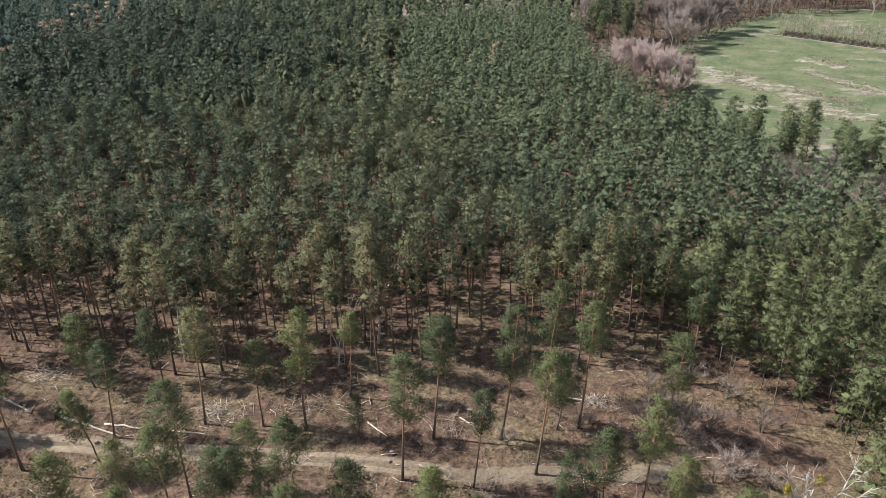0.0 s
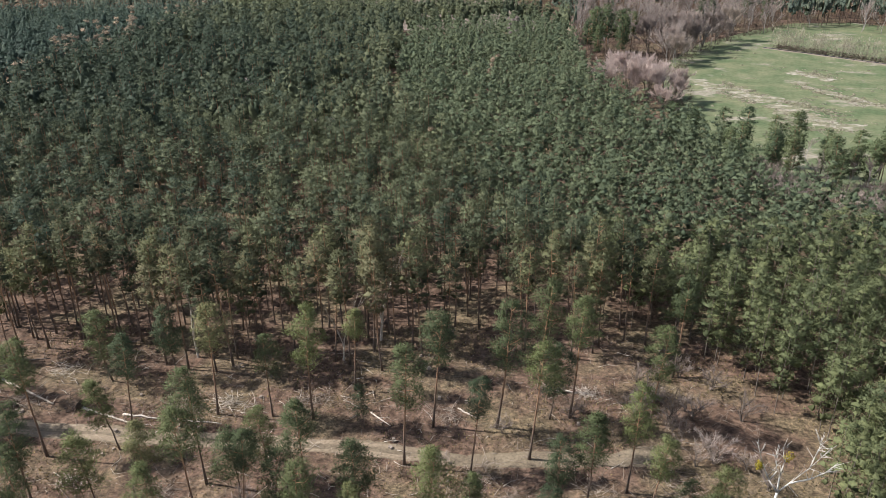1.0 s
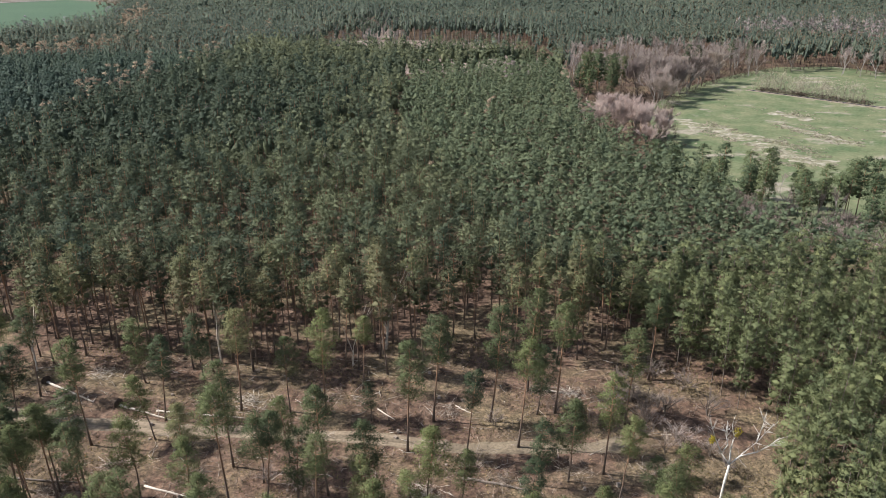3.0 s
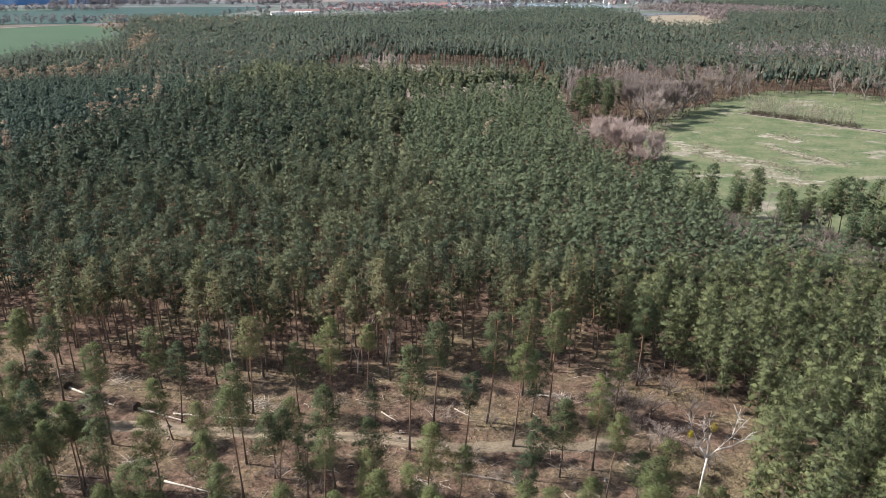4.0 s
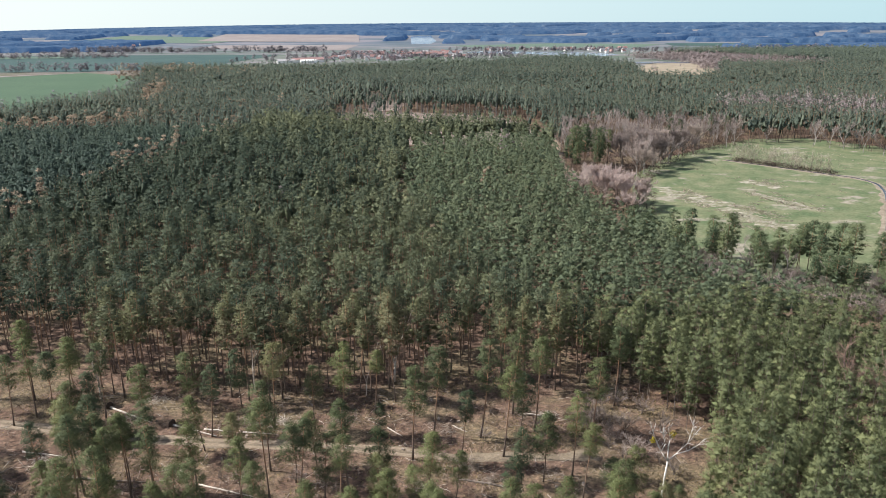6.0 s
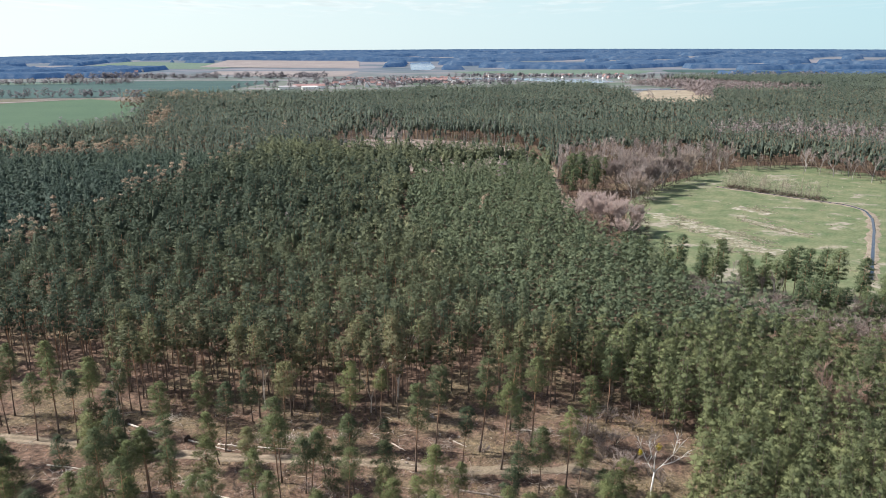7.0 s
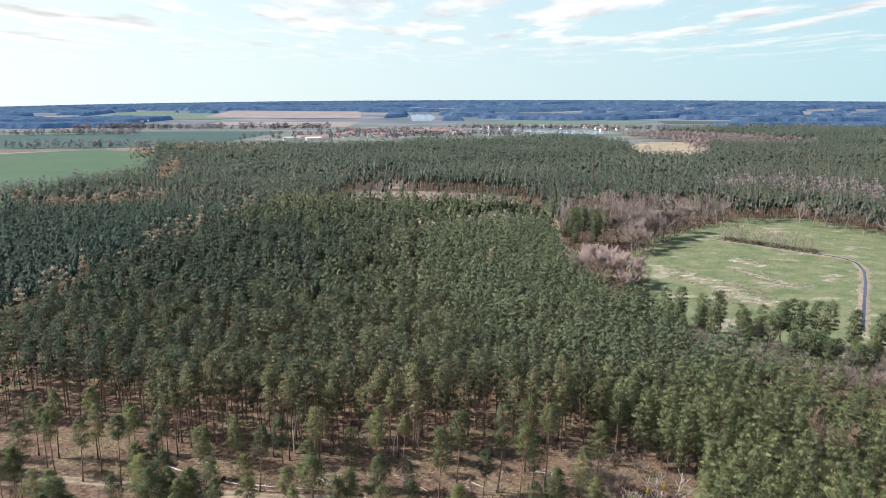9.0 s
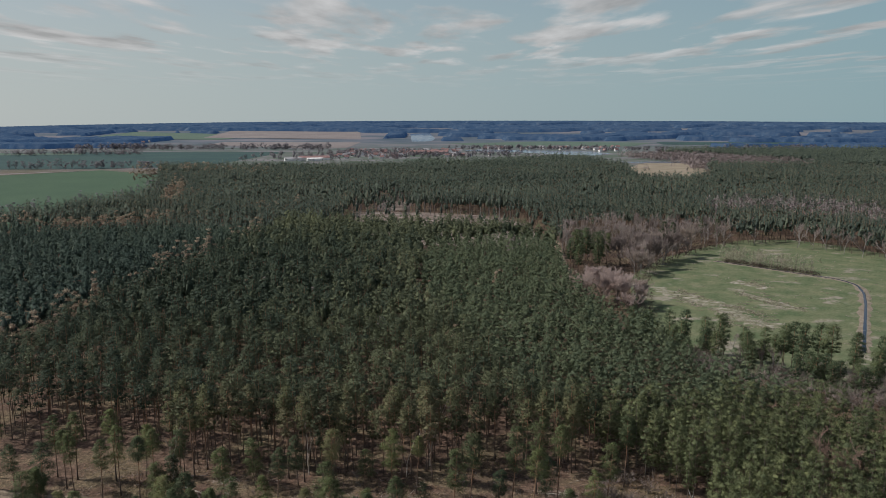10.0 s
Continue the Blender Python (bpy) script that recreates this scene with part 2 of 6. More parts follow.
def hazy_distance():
    """Woods kilometres off, a plain backdrop: blue haze put into colour and faint glow."""
    mat, nt, N, L = start("hazed_wood_backdrop")
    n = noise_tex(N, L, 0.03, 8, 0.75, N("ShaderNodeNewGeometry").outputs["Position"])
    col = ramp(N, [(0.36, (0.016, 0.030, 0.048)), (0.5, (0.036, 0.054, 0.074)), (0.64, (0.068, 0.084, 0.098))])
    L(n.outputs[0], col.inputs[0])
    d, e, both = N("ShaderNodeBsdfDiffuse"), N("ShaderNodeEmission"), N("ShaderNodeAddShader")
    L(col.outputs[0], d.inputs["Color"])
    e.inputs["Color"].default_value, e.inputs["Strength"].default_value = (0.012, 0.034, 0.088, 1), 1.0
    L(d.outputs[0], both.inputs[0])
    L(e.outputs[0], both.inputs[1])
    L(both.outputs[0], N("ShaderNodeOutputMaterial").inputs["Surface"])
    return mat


OLD_D, OLD_L, OLD_Y = (0.047, 0.066, 0.048), (0.148, 0.162, 0.096), (0.172, 0.166, 0.104)
M_NEEDLE = foliage("pine_needles", (0.058, 0.080, 0.050), (0.146, 0.168, 0.078), (0.160, 0.162, 0.088), False, 0.28, vary=0.5)
M_SPREADING = foliage("spreading_pine_needles", (0.058, 0.082, 0.050), (0.105, 0.132, 0.070), (0.120, 0.140, 0.076), False, 0.2, vary=0.5)
M_OLD = foliage("old_pine_needles", OLD_D, OLD_L, OLD_Y, True, 0.28, grain_scale=1.6, vary=0.3)
M_EDGE = foliage("edge_pine_needles", (0.056, 0.068, 0.044), (0.142, 0.148, 0.082), (0.152, 0.144, 0.090), False, 0.28, vary=0.4)
M_YOUNG = foliage("young_pine_needles", (0.086, 0.107, 0.062), (0.163, 0.182, 0.093), (0.194, 0.192, 0.102), True, 0.3, grain_scale=2.0, vary=0.35)
M_YOUNGFAR = foliage("plantation_needles", (0.078, 0.106, 0.070), (0.126, 0.150, 0.092), (0.150, 0.158, 0.100), True, 0.28, grain_scale=1.6, vary=0.3)
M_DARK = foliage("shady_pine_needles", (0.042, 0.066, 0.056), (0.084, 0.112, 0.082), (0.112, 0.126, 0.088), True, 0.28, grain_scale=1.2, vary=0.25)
# paler, bluer needles for far stands: haze mixed into the colour
M_FAR = foliage("hazed_far_pine_needles", (0.062, 0.086, 0.076), (0.124, 0.150, 0.118), (0.160, 0.165, 0.124), True, 0.35, grain_scale=0.9, vary=0.3)
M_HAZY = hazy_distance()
M_TWIG = foliage("bare_twigs", (0.194, 0.160, 0.167), (0.290, 0.248, 0.265), (0.317, 0.270, 0.255), True, 0.15, vary=0.5)
M_TWIG_OB = foliage("bare_tree_twigs", (0.15, 0.122, 0.118), (0.44, 0.37, 0.36), (0.36, 0.30, 0.27), False, 0.15, vary=0.5)
M_PINK = foliage("pinkish_twigs", (0.44, 0.355, 0.345), (0.55, 0.455, 0.445), (0.52, 0.44, 0.40), False, 0.2, vary=0.5)
# lilac-grey far twigs: the blue of distant air is painted in
M_FARTWIG = foliage("hazed_far_bare_twigs", (0.12, 0.116, 0.14), (0.225, 0.21, 0.235), (0.25, 0.225, 0.235), True, 0.2, vary=0.2)
M_TAN = foliage("dry_oak_leaves", (0.20, 0.155, 0.125), (0.31, 0.25, 0.195), (0.30, 0.26, 0.19), True, 0.2, vary=0.4)
M_RED = foliage("reddish_twigs", (0.27, 0.18, 0.155), (0.38, 0.265, 0.23), (0.36, 0.27, 0.22), False, 0.15, vary=0.5)
M_GRASS = foliage("dry_grass_blades", (0.13, 0.11, 0.065), (0.30, 0.24, 0.15), (0.12, 0.13, 0.05), True, 0.2)
M_SCRUB = foliage("scrub_twigs", (0.068, 0.052, 0.046), (0.118, 0.092, 0.080), (0.16, 0.125, 0.10), True, 0.1, vary=0.5)
M_STRAW = foliage("straw_blades", (0.27, 0.24, 0.20), (0.40, 0.36, 0.31), (0.33, 0.29, 0.22), True, 0.3, vary=0.4)
M_MISTLE = foliage("mistletoe_leaves", (0.30, 0.25, 0.03), (0.38, 0.31, 0.04), (0.38, 0.31, 0.05), False, 0.3)
M_BARK = pine_bark()
M_GREYBARK = rough_matter("grey_bark", [(0.3, (0.10, 0.082, 0.072)), (0.7, (0.24, 0.20, 0.175))], 1.5)
M_BIRCH = rough_matter("birch_bark", [(0.30, (0.16, 0.14, 0.13)), (0.42, (0.52, 0.49, 0.46)), (0.8, (0.68, 0.66, 0.63))], 1.2, fine_amount=0.15)
M_PALEBARK = rough_matter("pale_bark", [(0.3, (0.22, 0.20, 0.185)), (0.7, (0.40, 0.37, 0.35))], 1.4)
M_DEADWOOD = rough_matter("bleached_deadwood", [(0.3, (0.30, 0.255, 0.215)), (0.7, (0.60, 0.54, 0.48))], 1.0, stretch=(1, 1, 4))
M_STICK = rough_matter("dead_twigs", [(0.3, (0.13, 0.10, 0.085)), (0.7, (0.40, 0.34, 0.29))], 0.35)
M_EARTH = rough_matter("root_earth", [(0.3, (0.035, 0.027, 0.022)), (0.7, (0.09, 0.065, 0.05))], 1.5, bump=0.8)
M_FLOOR = forest_floor()
M_VERGE = rough_matter("track_verge", [(0.3, (0.115, 0.09, 0.066)), (0.7, (0.185, 0.15, 0.108))], 0.3, fine=9)
M_SAND = rough_matter("track_sand", [(0.3, (0.17, 0.132, 0.096)), (0.7, (0.25, 0.20, 0.148))], 0.25, fine=9)
M_SANDPALE = rough_matter("clearing_sand", [(0.3, (0.12, 0.09, 0.075)), (0.52, (0.19, 0.15, 0.128)), (0.7, (0.33, 0.285, 0.255))], 0.07, fine=8)
M_MEADOW = turf("meadow_turf", ((0.080, 0.110, 0.056), (0.150, 0.156, 0.092)), (0.24, 0.215, 0.175), 0.57, 0.045)
M_BLEACH = turf("bleached_turf", ((0.125, 0.135, 0.080), (0.205, 0.190, 0.135)), (0.31, 0.285, 0.24), 0.49, 0.22)
M_BANK = rough_matter("ditch_bank_grass", [(0.3, (0.13, 0.105, 0.078)), (0.7, (0.25, 0.21, 0.165))], 0.35, fine=9)
M_WINTERWHEAT = turf("wheat_turf", ((0.052, 0.090, 0.058), (0.062, 0.102, 0.064)), (0.09, 0.11, 0.075), 0.72, 0.006)
# the next two greens carry extra blue as painted distance haze
M_PASTURE = turf("hazed_pasture_turf", ((0.036, 0.068, 0.070), (0.046, 0.082, 0.076)), (0.07, 0.09, 0.085), 0.70, 0.005)
M_BRIGHTFIELD = turf("hazed_bright_field_turf", ((0.085, 0.125, 0.10), (0.10, 0.14, 0.11)), (0.13, 0.15, 0.13), 0.68, 0.005)
M_PLOUGH = turf("plough_soil", ((0.18, 0.158, 0.155), (0.215, 0.19, 0.185)), (0.24, 0.22, 0.20), 0.60, 0.004)
M_REED = turf("reed_bed", ((0.21, 0.175, 0.13), (0.27, 0.23, 0.175)), (0.20, 0.155, 0.13), 0.58, 0.01)
M_WATER = water("ditch_water", (0.012, 0.018, 0.035))
M_LAKE = water("lake_water", (0.12, 0.17, 0.24))
M_WALL = rough_matter("house_plaster", [(0.3, (0.66, 0.65, 0.64)), (0.7, (0.82, 0.81, 0.80))], 0.2, bump=0.05)
M_BRICKWALL = rough_matter("house_brick", [(0.3, (0.30, 0.25, 0.24)), (0.7, (0.42, 0.36, 0.34))], 0.2, bump=0.05)
M_ROOF = rough_matter("red_roof_tiles", [(0.3, (0.20, 0.125, 0.12)), (0.7, (0.30, 0.185, 0.175))], 0.2, bump=0.1)
M_ROOFGREY = rough_matter("grey_roof_sheets", [(0.3, (0.26, 0.25, 0.26)), (0.7, (0.40, 0.39, 0.40))], 0.2, bump=0.1)
M_GLASS = water("window_glass", (0.03, 0.04, 0.05))


# ---- the lie of the land ----
def land(x, y):
    """Height of the ground: gentle swells near by, flat farmland, a slow rise towards the skyline."""
    x, y = np.asarray(x, float), np.asarray(y, float)
    r = np.hypot(x, y)
    near = np.clip((200 - r) / 60, 0, 1)
    z = near * (0.22 * np.sin(x * 0.11 + 1) * np.cos(y * 0.13) + 0.10 * np.sin(0.37 * x + 0.5 * y) + 0.05 * np.sin(0.9 * x - 0.7 * y))
    s = np.clip((r - 2800) / 1900, 0, 1)
    q = x / np.maximum(np.abs(y), 1.0)
    hill = np.clip(50 - np.where(q < 0, 92, 46) * np.clip(q, -0.7, 0.7) ** 2, 8, 60)
    return z + hill * s * s * (3 - 2 * s)


def inside(x, y, poly):
    """Which of the points lie in the polygon."""
    hit = np.zeros(np.shape(x), bool)
    for (ax, ay), (bx, by) in zip(poly, poly[1:] + poly[:1]):
        if ay != by:
            hit ^= ((ay > y) != (by > y)) & (x < (bx - ax) * (y - ay) / (by - ay) + ax)
    return hit


def tri_mesh(name, V, F, tint=None, normals=None):
    """A mesh of triangles from arrays; tint: one number for each vertex; normals: its shading normal."""
    me = bpy.data.meshes.new(name)
    V, F = np.asarray(V, np.float32).reshape(-1, 3), np.asarray(F, np.int32).reshape(-1, 3)
    me.vertices.add(len(V))
    me.vertices.foreach_set("co", V.ravel())
    me.loops.add(F.size)
    me.loops.foreach_set("vertex_index", F.ravel())
    me.polygons.add(len(F))
    me.polygons.foreach_set("loop_start", np.arange(0, F.size, 3, dtype=np.int32))
    me.polygons.foreach_set("loop_total", np.full(len(F), 3, np.int32))
    if tint is not None:
        me.attributes.new("tint", "FLOAT", "POINT").data.foreach_set("value", np.asarray(tint, np.float32))
    if normals is not None:
        me.attributes.new("custom_normal", "FLOAT_VECTOR", "POINT").data.foreach_set("vector", np.asarray(normals, np.float32).ravel())
    me.update(calc_edges=True)
    return me


def mesh_object(name, me, mat, parent=None, label=""):
    if mat.name not in [m.name for m in me.materials if m]:
        me.materials.append(mat)
    ob = new(name, me)
    if parent is not None:
        ob.parent = parent
    return tagged(ob, label)


def part(name, bm, mat, parent, label=""):
    """Links a bmesh as one mesh object under a thing or a part."""
    me = bpy.data.meshes.new(name)
    bm.to_mesh(me)
    bm.free()
    return mesh_object(name, me, mat, parent, label)


def profile_round(u):
    """Crown outline of a grown pine: widest below the middle, domed top."""
    return np.sin(np.pi * (0.14 + 0.80 * u)) ** 0.75


def profile_flame(u):
    """Crown outline of a pine in a closed stand: blunt below, drawn up to a soft point."""
    return np.sin(np.pi * (0.28 + 0.69 * u)) ** 0.85


def profile_crown(u):
    """Crown outline of an old pine in a closed stand: full shoulders under a rounded top."""
    return np.sin(np.pi * (0.22 + 0.70 * u)) ** 0.7


def sprigs(rng, X, Y, Z0, height, radius, base, clumps, each, length, width, profile, pad=0.36, flat=0.55, rise=0.5, fuzz=1.0):
    """Crowns of many small blades for N trees: clumps on the crown's outline, blades round each clump. Arrays X, Y, Z0, height,
    radius, base (share of the height below the crown). Returns vertices and tree index of every blade."""
    n = len(X)
    u = (np.arange(clumps) + rng.random((n, clumps))) / clumps
    a = rng.random((n, clumps)) * 2 * np.pi
    lop = 1 + 0.34 * np.sin(a * 2 + rng.random((n, 1)) * 6.28) + 0.22 * np.sin(a * 3 + u * 9 + rng.random((n, 1)) * 6.28)
    r = profile(u) * radius[:, None] * np.sqrt(rng.uniform(0.12, 1.0, (n, clumps))) * lop
    depth = (1 - base) * height
    cz = (base * height)[:, None] + u * depth[:, None]
    C = np.stack([np.cos(a) * r, np.sin(a) * r, cz], -1)[:, :, None, :]
    d = rng.normal(size=(n, clumps, each, 3))
    d /= np.linalg.norm(d, axis=-1, keepdims=True) + 1e-6
    size = (pad * radius)[:, None, None, None] * rng.uniform(0.6, 1.25, (n, clumps, 1, 1))
    P = C + d * size * np.array([1, 1, flat]) * rng.uniform(0.35, 1.0, (n, clumps, each, 1))
    out = d * np.array([1, 1, 0.6]) + rng.normal(size=d.shape) * 0.45
    out[..., 2] += rise
    out /= np.linalg.norm(out, axis=-1, keepdims=True) + 1e-6
    side = np.cross(out, rng.normal(size=d.shape))
    side /= np.linalg.norm(side, axis=-1, keepdims=True) + 1e-6
    ln = length * rng.uniform(0.65, 1.35, (n, clumps, each, 1))
    wd = 0.5 * width * rng.uniform(0.65, 1.35, (n, clumps, each, 1))
    origin = np.stack([X, Y, Z0], -1)[:, None, None, :]
    # needles stand away from the crown's heart, so the crown is shaded as a rounded mass
    heart = np.zeros((n, 1, 1, 3))
    heart[:, 0, 0, 2] = (base * height) + 0.3 * depth
    away = (P - heart) / np.stack([radius, radius, 0.6 * depth], -1)[:, None, None, :]
    away /= np.linalg.norm(away, axis=-1, keepdims=True) + 1e-6
    nrm = 0.8 * away + fuzz * (0.42 * d + 0.2 * rng.normal(size=d.shape)) + np.array([0, 0, 0.35])
    nrm /= np.linalg.norm(nrm, axis=-1, keepdims=True) + 1e-6
    A, B, T = P - side * wd, P + side * wd, P + out * ln
    back = ((np.cross(B - A, T - A) * nrm).sum(-1, keepdims=True)) < 0
    V = np.stack([np.where(back, B, A), np.where(back, A, B), T], -2) + origin[..., None, :]
    tree = np.broadcast_to(np.arange(n)[:, None, None, None], V.shape[:-1])
    normals = np.broadcast_to(nrm[..., None, :], V.shape)
    return V.reshape(-1, 3), tree.reshape(-1), normals.reshape(-1, 3)


# a small faceted mass: corners and faces
LUMP_V = np.array([(1, 0, 0), (0, 1, 0), (-1, 0, 0), (0, -1, 0), (0, 0, 1), (0, 0, -1)], float)
LUMP_F = np.array([f for i in range(4) for f in ((i, (i + 1) % 4, 4), ((i + 1) % 4, i, 5))])


def crowns(rng, X, Y, Z0, height, radius, base, clumps, each, length, width, profile, pad=0.36, flat=0.6, spread_r=0.74, ragged=0.2, rise=0.35, mound=0.5, core=0.6):
    """Pine crowns for N trees: ragged masses of needles set round the stem on the crown's outline, with tufts standing out of them.
    Returns vertices, faces, the tree of each vertex, shading normals and the clump centres."""
    n = len(X)
    T, TF = LUMP_V, LUMP_F
    u = (np.arange(clumps) + rng.random((n, clumps))) / clumps
    u[:, -1] = 0.96
    a = np.arange(clumps) * 2.4 + rng.random((n, 1)) * 6.28 + rng.normal(size=(n, clumps)) * 0.45
    lop = 1 + 0.26 * np.sin(a + rng.random((n, 1)) * 6.28) + 0.14 * np.sin(a * 3 + u * 9 + rng.random((n, 1)) * 6.28)
    r = profile(u) * radius[:, None] * spread_r * np.sqrt(rng.uniform(0.25, 1.0, (n, clumps))) * lop
    r[:, -1] *= 0.3
    depth = (1 - base) * height
    C = np.stack([np.cos(a) * r, np.sin(a) * r, (base * height)[:, None] + u * depth[:, None] * 0.97], -1)
    size = (pad * radius)[:, None] * rng.uniform(0.7, 1.3, (n, clumps)) * (1.08 - 0.34 * u)
    turn = rng.random((n, clumps)) * 6.28
    cs, sn = np.cos(turn)[..., None], np.sin(turn)[..., None]
    D = np.stack([T[:, 0] * cs - T[:, 1] * sn, T[:, 0] * sn + T[:, 1] * cs, np.broadcast_to(T[:, 2], (n, clumps, len(T)))], -1)
    oval = np.array([1, 1, flat])
    P = C[:, :, None] + D * oval * core * size[:, :, None, None] * (1 + ragged * rng.normal(size=(n, clumps, len(T), 1)))
    heart = np.zeros((n, 1, 1, 3))
    heart[:, 0, 0, 2] = base * height + 0.35 * depth
    broad = np.stack([radius, radius, 0.6 * depth], -1)[:, None, None, :]

    def shade(Q, d):
        away = (Q - heart) / broad
        away /= np.linalg.norm(away, axis=-1, keepdims=True) + 1e-6
        v = (1 - mound) * d + mound * away + np.array([0, 0, 0.15]) + 0.22 * rng.normal(size=d.shape)
        return v / (np.linalg.norm(v, axis=-1, keepdims=True) + 1e-6)

    origin = np.stack([X, Y, Z0], -1)[:, None, None, :]
    V, N, F, tree, m = [], [], [], [], 0
    if core > 0:
        m = len(T)
        V, N = [(P + origin).reshape(-1, 3)], [shade(P, D).reshape(-1, 3)]
        F = [(TF[None] + (np.arange(n * clumps) * m)[:, None, None]).reshape(-1, 3)]
        tree = [np.repeat(np.arange(n), clumps * m)]
    if each:
        d = rng.normal(size=(n, clumps, each, 3))
        d[..., 2] = np.abs(d[..., 2]) * 1.2 - 0.55
        d /= np.linalg.norm(d, axis=-1, keepdims=True) + 1e-6
        B0 = C[:, :, None] + d * oval * size[:, :, None, None] * rng.uniform(max(0.25, core * 0.8), 1.05, (n, clumps, each, 1))
        out = d * np.array([1, 1, 0.7]) + rng.normal(size=d.shape) * 0.6
        out[..., 2] += rise
        out /= np.linalg.norm(out, axis=-1, keepdims=True) + 1e-6
        side = np.cross(out, rng.normal(size=d.shape))
        side /= np.linalg.norm(side, axis=-1, keepdims=True) + 1e-6
        ln = length * rng.uniform(0.6, 1.4, (n, clumps, each, 1))
        wd = 0.5 * width * rng.uniform(0.65, 1.35, (n, clumps, each, 1))
        nrm = shade(B0, d)
        A, B, E = B0 - side * wd, B0 + side * wd, B0 + out * ln
        back = ((np.cross(B - A, E - A) * nrm).sum(-1, keepdims=True)) < 0
        W = np.stack([np.where(back, B, A), np.where(back, A, B), E], -2) + origin[..., None, :]
        V.append(W.reshape(-1, 3))
        N.append(np.broadcast_to(nrm[..., None, :], W.shape).reshape(-1, 3))
        F.append(n * clumps * m + np.arange(n * clumps * each * 3).reshape(-1, 3))
        tree.append(np.repeat(np.arange(n), clumps * each * 3))
    return np.concatenate(V), np.concatenate(F), np.concatenate(tree), np.concatenate(N), C


def masses(rng, X, Y, Z0, height, radius, base, rings, segs, profile, ragged=0.3, soft=0.5):
    """Closed-stand pine crowns for N trees: the dense heart of each, one lobed and broken mass."""
    n = len(X)
    u = (np.arange(rings) / rings)[None, :, None] + rng.uniform(0, 0.8 / rings, (n, rings, segs))
    a = (np.arange(segs) / segs * 2 * np.pi)[None, None, :] + rng.uniform(-0.35, 0.35, (n, rings, segs)) + rng.random((n, 1, 1)) * 6.28 + (np.arange(rings) * 0.5 * 6.28 / segs)[None, :, None]
    p1, p2, p3 = (rng.random((n, 1, 1)) * 6.28 for _ in range(3))
    lobe = 1 + 0.20 * np.sin(a + p1) + 0.17 * np.sin(3 * a + 7 * u + p2) + 0.12 * np.sin(2 * a - 11 * u + p3)
    r = profile(u) * radius[:, None, None] * lobe * (1 + ragged * rng.uniform(-1, 0.8, u.shape))
    depth = ((1 - base) * height)[:, None, None]
    sway = rng.normal(size=(n, 2)) * 0.12 * radius[:, None]
    x, y = np.cos(a) * r + sway[:, :1, None] * u * 2, np.sin(a) * r + sway[:, 1:, None] * u * 2
    z = (base * height)[:, None, None] + u * depth * 0.97
    body = np.stack([x, y, z], -1).reshape(n, rings * segs, 3)
    ends = np.zeros((n, 2, 3))
    ends[:, 0, 2], ends[:, 1, 2] = base * height + 0.12 * depth[:, 0, 0], height
    ends[:, 1, :2] = sway * 2
    P = np.concatenate([body, ends], 1)
    m = rings * segs + 2
    f = []
    for j in range(segs):
        k = (j + 1) % segs
        f += [(m - 2, k, j), ((rings - 1) * segs + j, (rings - 1) * segs + k, m - 1)]
        for i in range(rings - 1):
            q = (i * segs + j, i * segs + k, (i + 1) * segs + k, (i + 1) * segs + j)
            f += [(q[0], q[1], q[2]), (q[0], q[2], q[3])]
    f = np.array(f)
    A, B, C = P[:, f[:, 0]], P[:, f[:, 1]], P[:, f[:, 2]]
    fn = np.cross(B - A, C - A)
    N = np.zeros_like(P)
    for c in range(3):
        np.add.at(N, (slice(None), f[:, c]), fn)
    N /= np.linalg.norm(N, axis=-1, keepdims=True) + 1e-6
    heart = np.zeros((n, 1, 3))
    heart[:, 0, 2] = (base + 0.35 * (1 - base)) * height
    away = (P - heart) / np.stack([radius, radius, 0.6 * (1 - base) * height], -1)[:, None, :]
    away /= np.linalg.norm(away, axis=-1, keepdims=True) + 1e-6
    N = (1 - soft) * N + soft * away
    N /= np.linalg.norm(N, axis=-1, keepdims=True) + 1e-6
    origin = np.stack([X, Y, Z0], -1)[:, None, :]
    F = (f[None] + (np.arange(n) * m)[:, None, None]).reshape(-1, 3)
    return (P + origin).reshape(-1, 3), F, np.repeat(np.arange(n), m), N.reshape(-1, 3)


def stems(X, Y, Z0, height, thick, lean, sides=3):
    """Tapered trunks for N trees as open prisms."""
    n = len(X)
    a = np.arange(sides) * 2 * np.pi / sides
    ring = np.stack([np.cos(a), np.sin(a)], -1)[None]
    low = np.zeros((n, sides, 3))
    low[..., :2] = ring * thick[:, None, None]
    top = np.zeros((n, sides, 3))
    top[..., :2] = ring * thick[:, None, None] * 0.35 + lean[:, None, :]
    top[..., 2] = height[:, None]
    low[..., 2] = -0.3
    V = np.concatenate([low, top], 1) + np.stack([X, Y, Z0], -1)[:, None]
    f = []
    for i in range(sides):
        j = (i + 1) % sides
        f += [(i, j, sides + j), (i, sides + j, sides + i)]
    F = np.array(f)[None] + (np.arange(n) * 2 * sides)[:, None, None]
    return V.reshape(-1, 3), F.reshape(-1, 3)


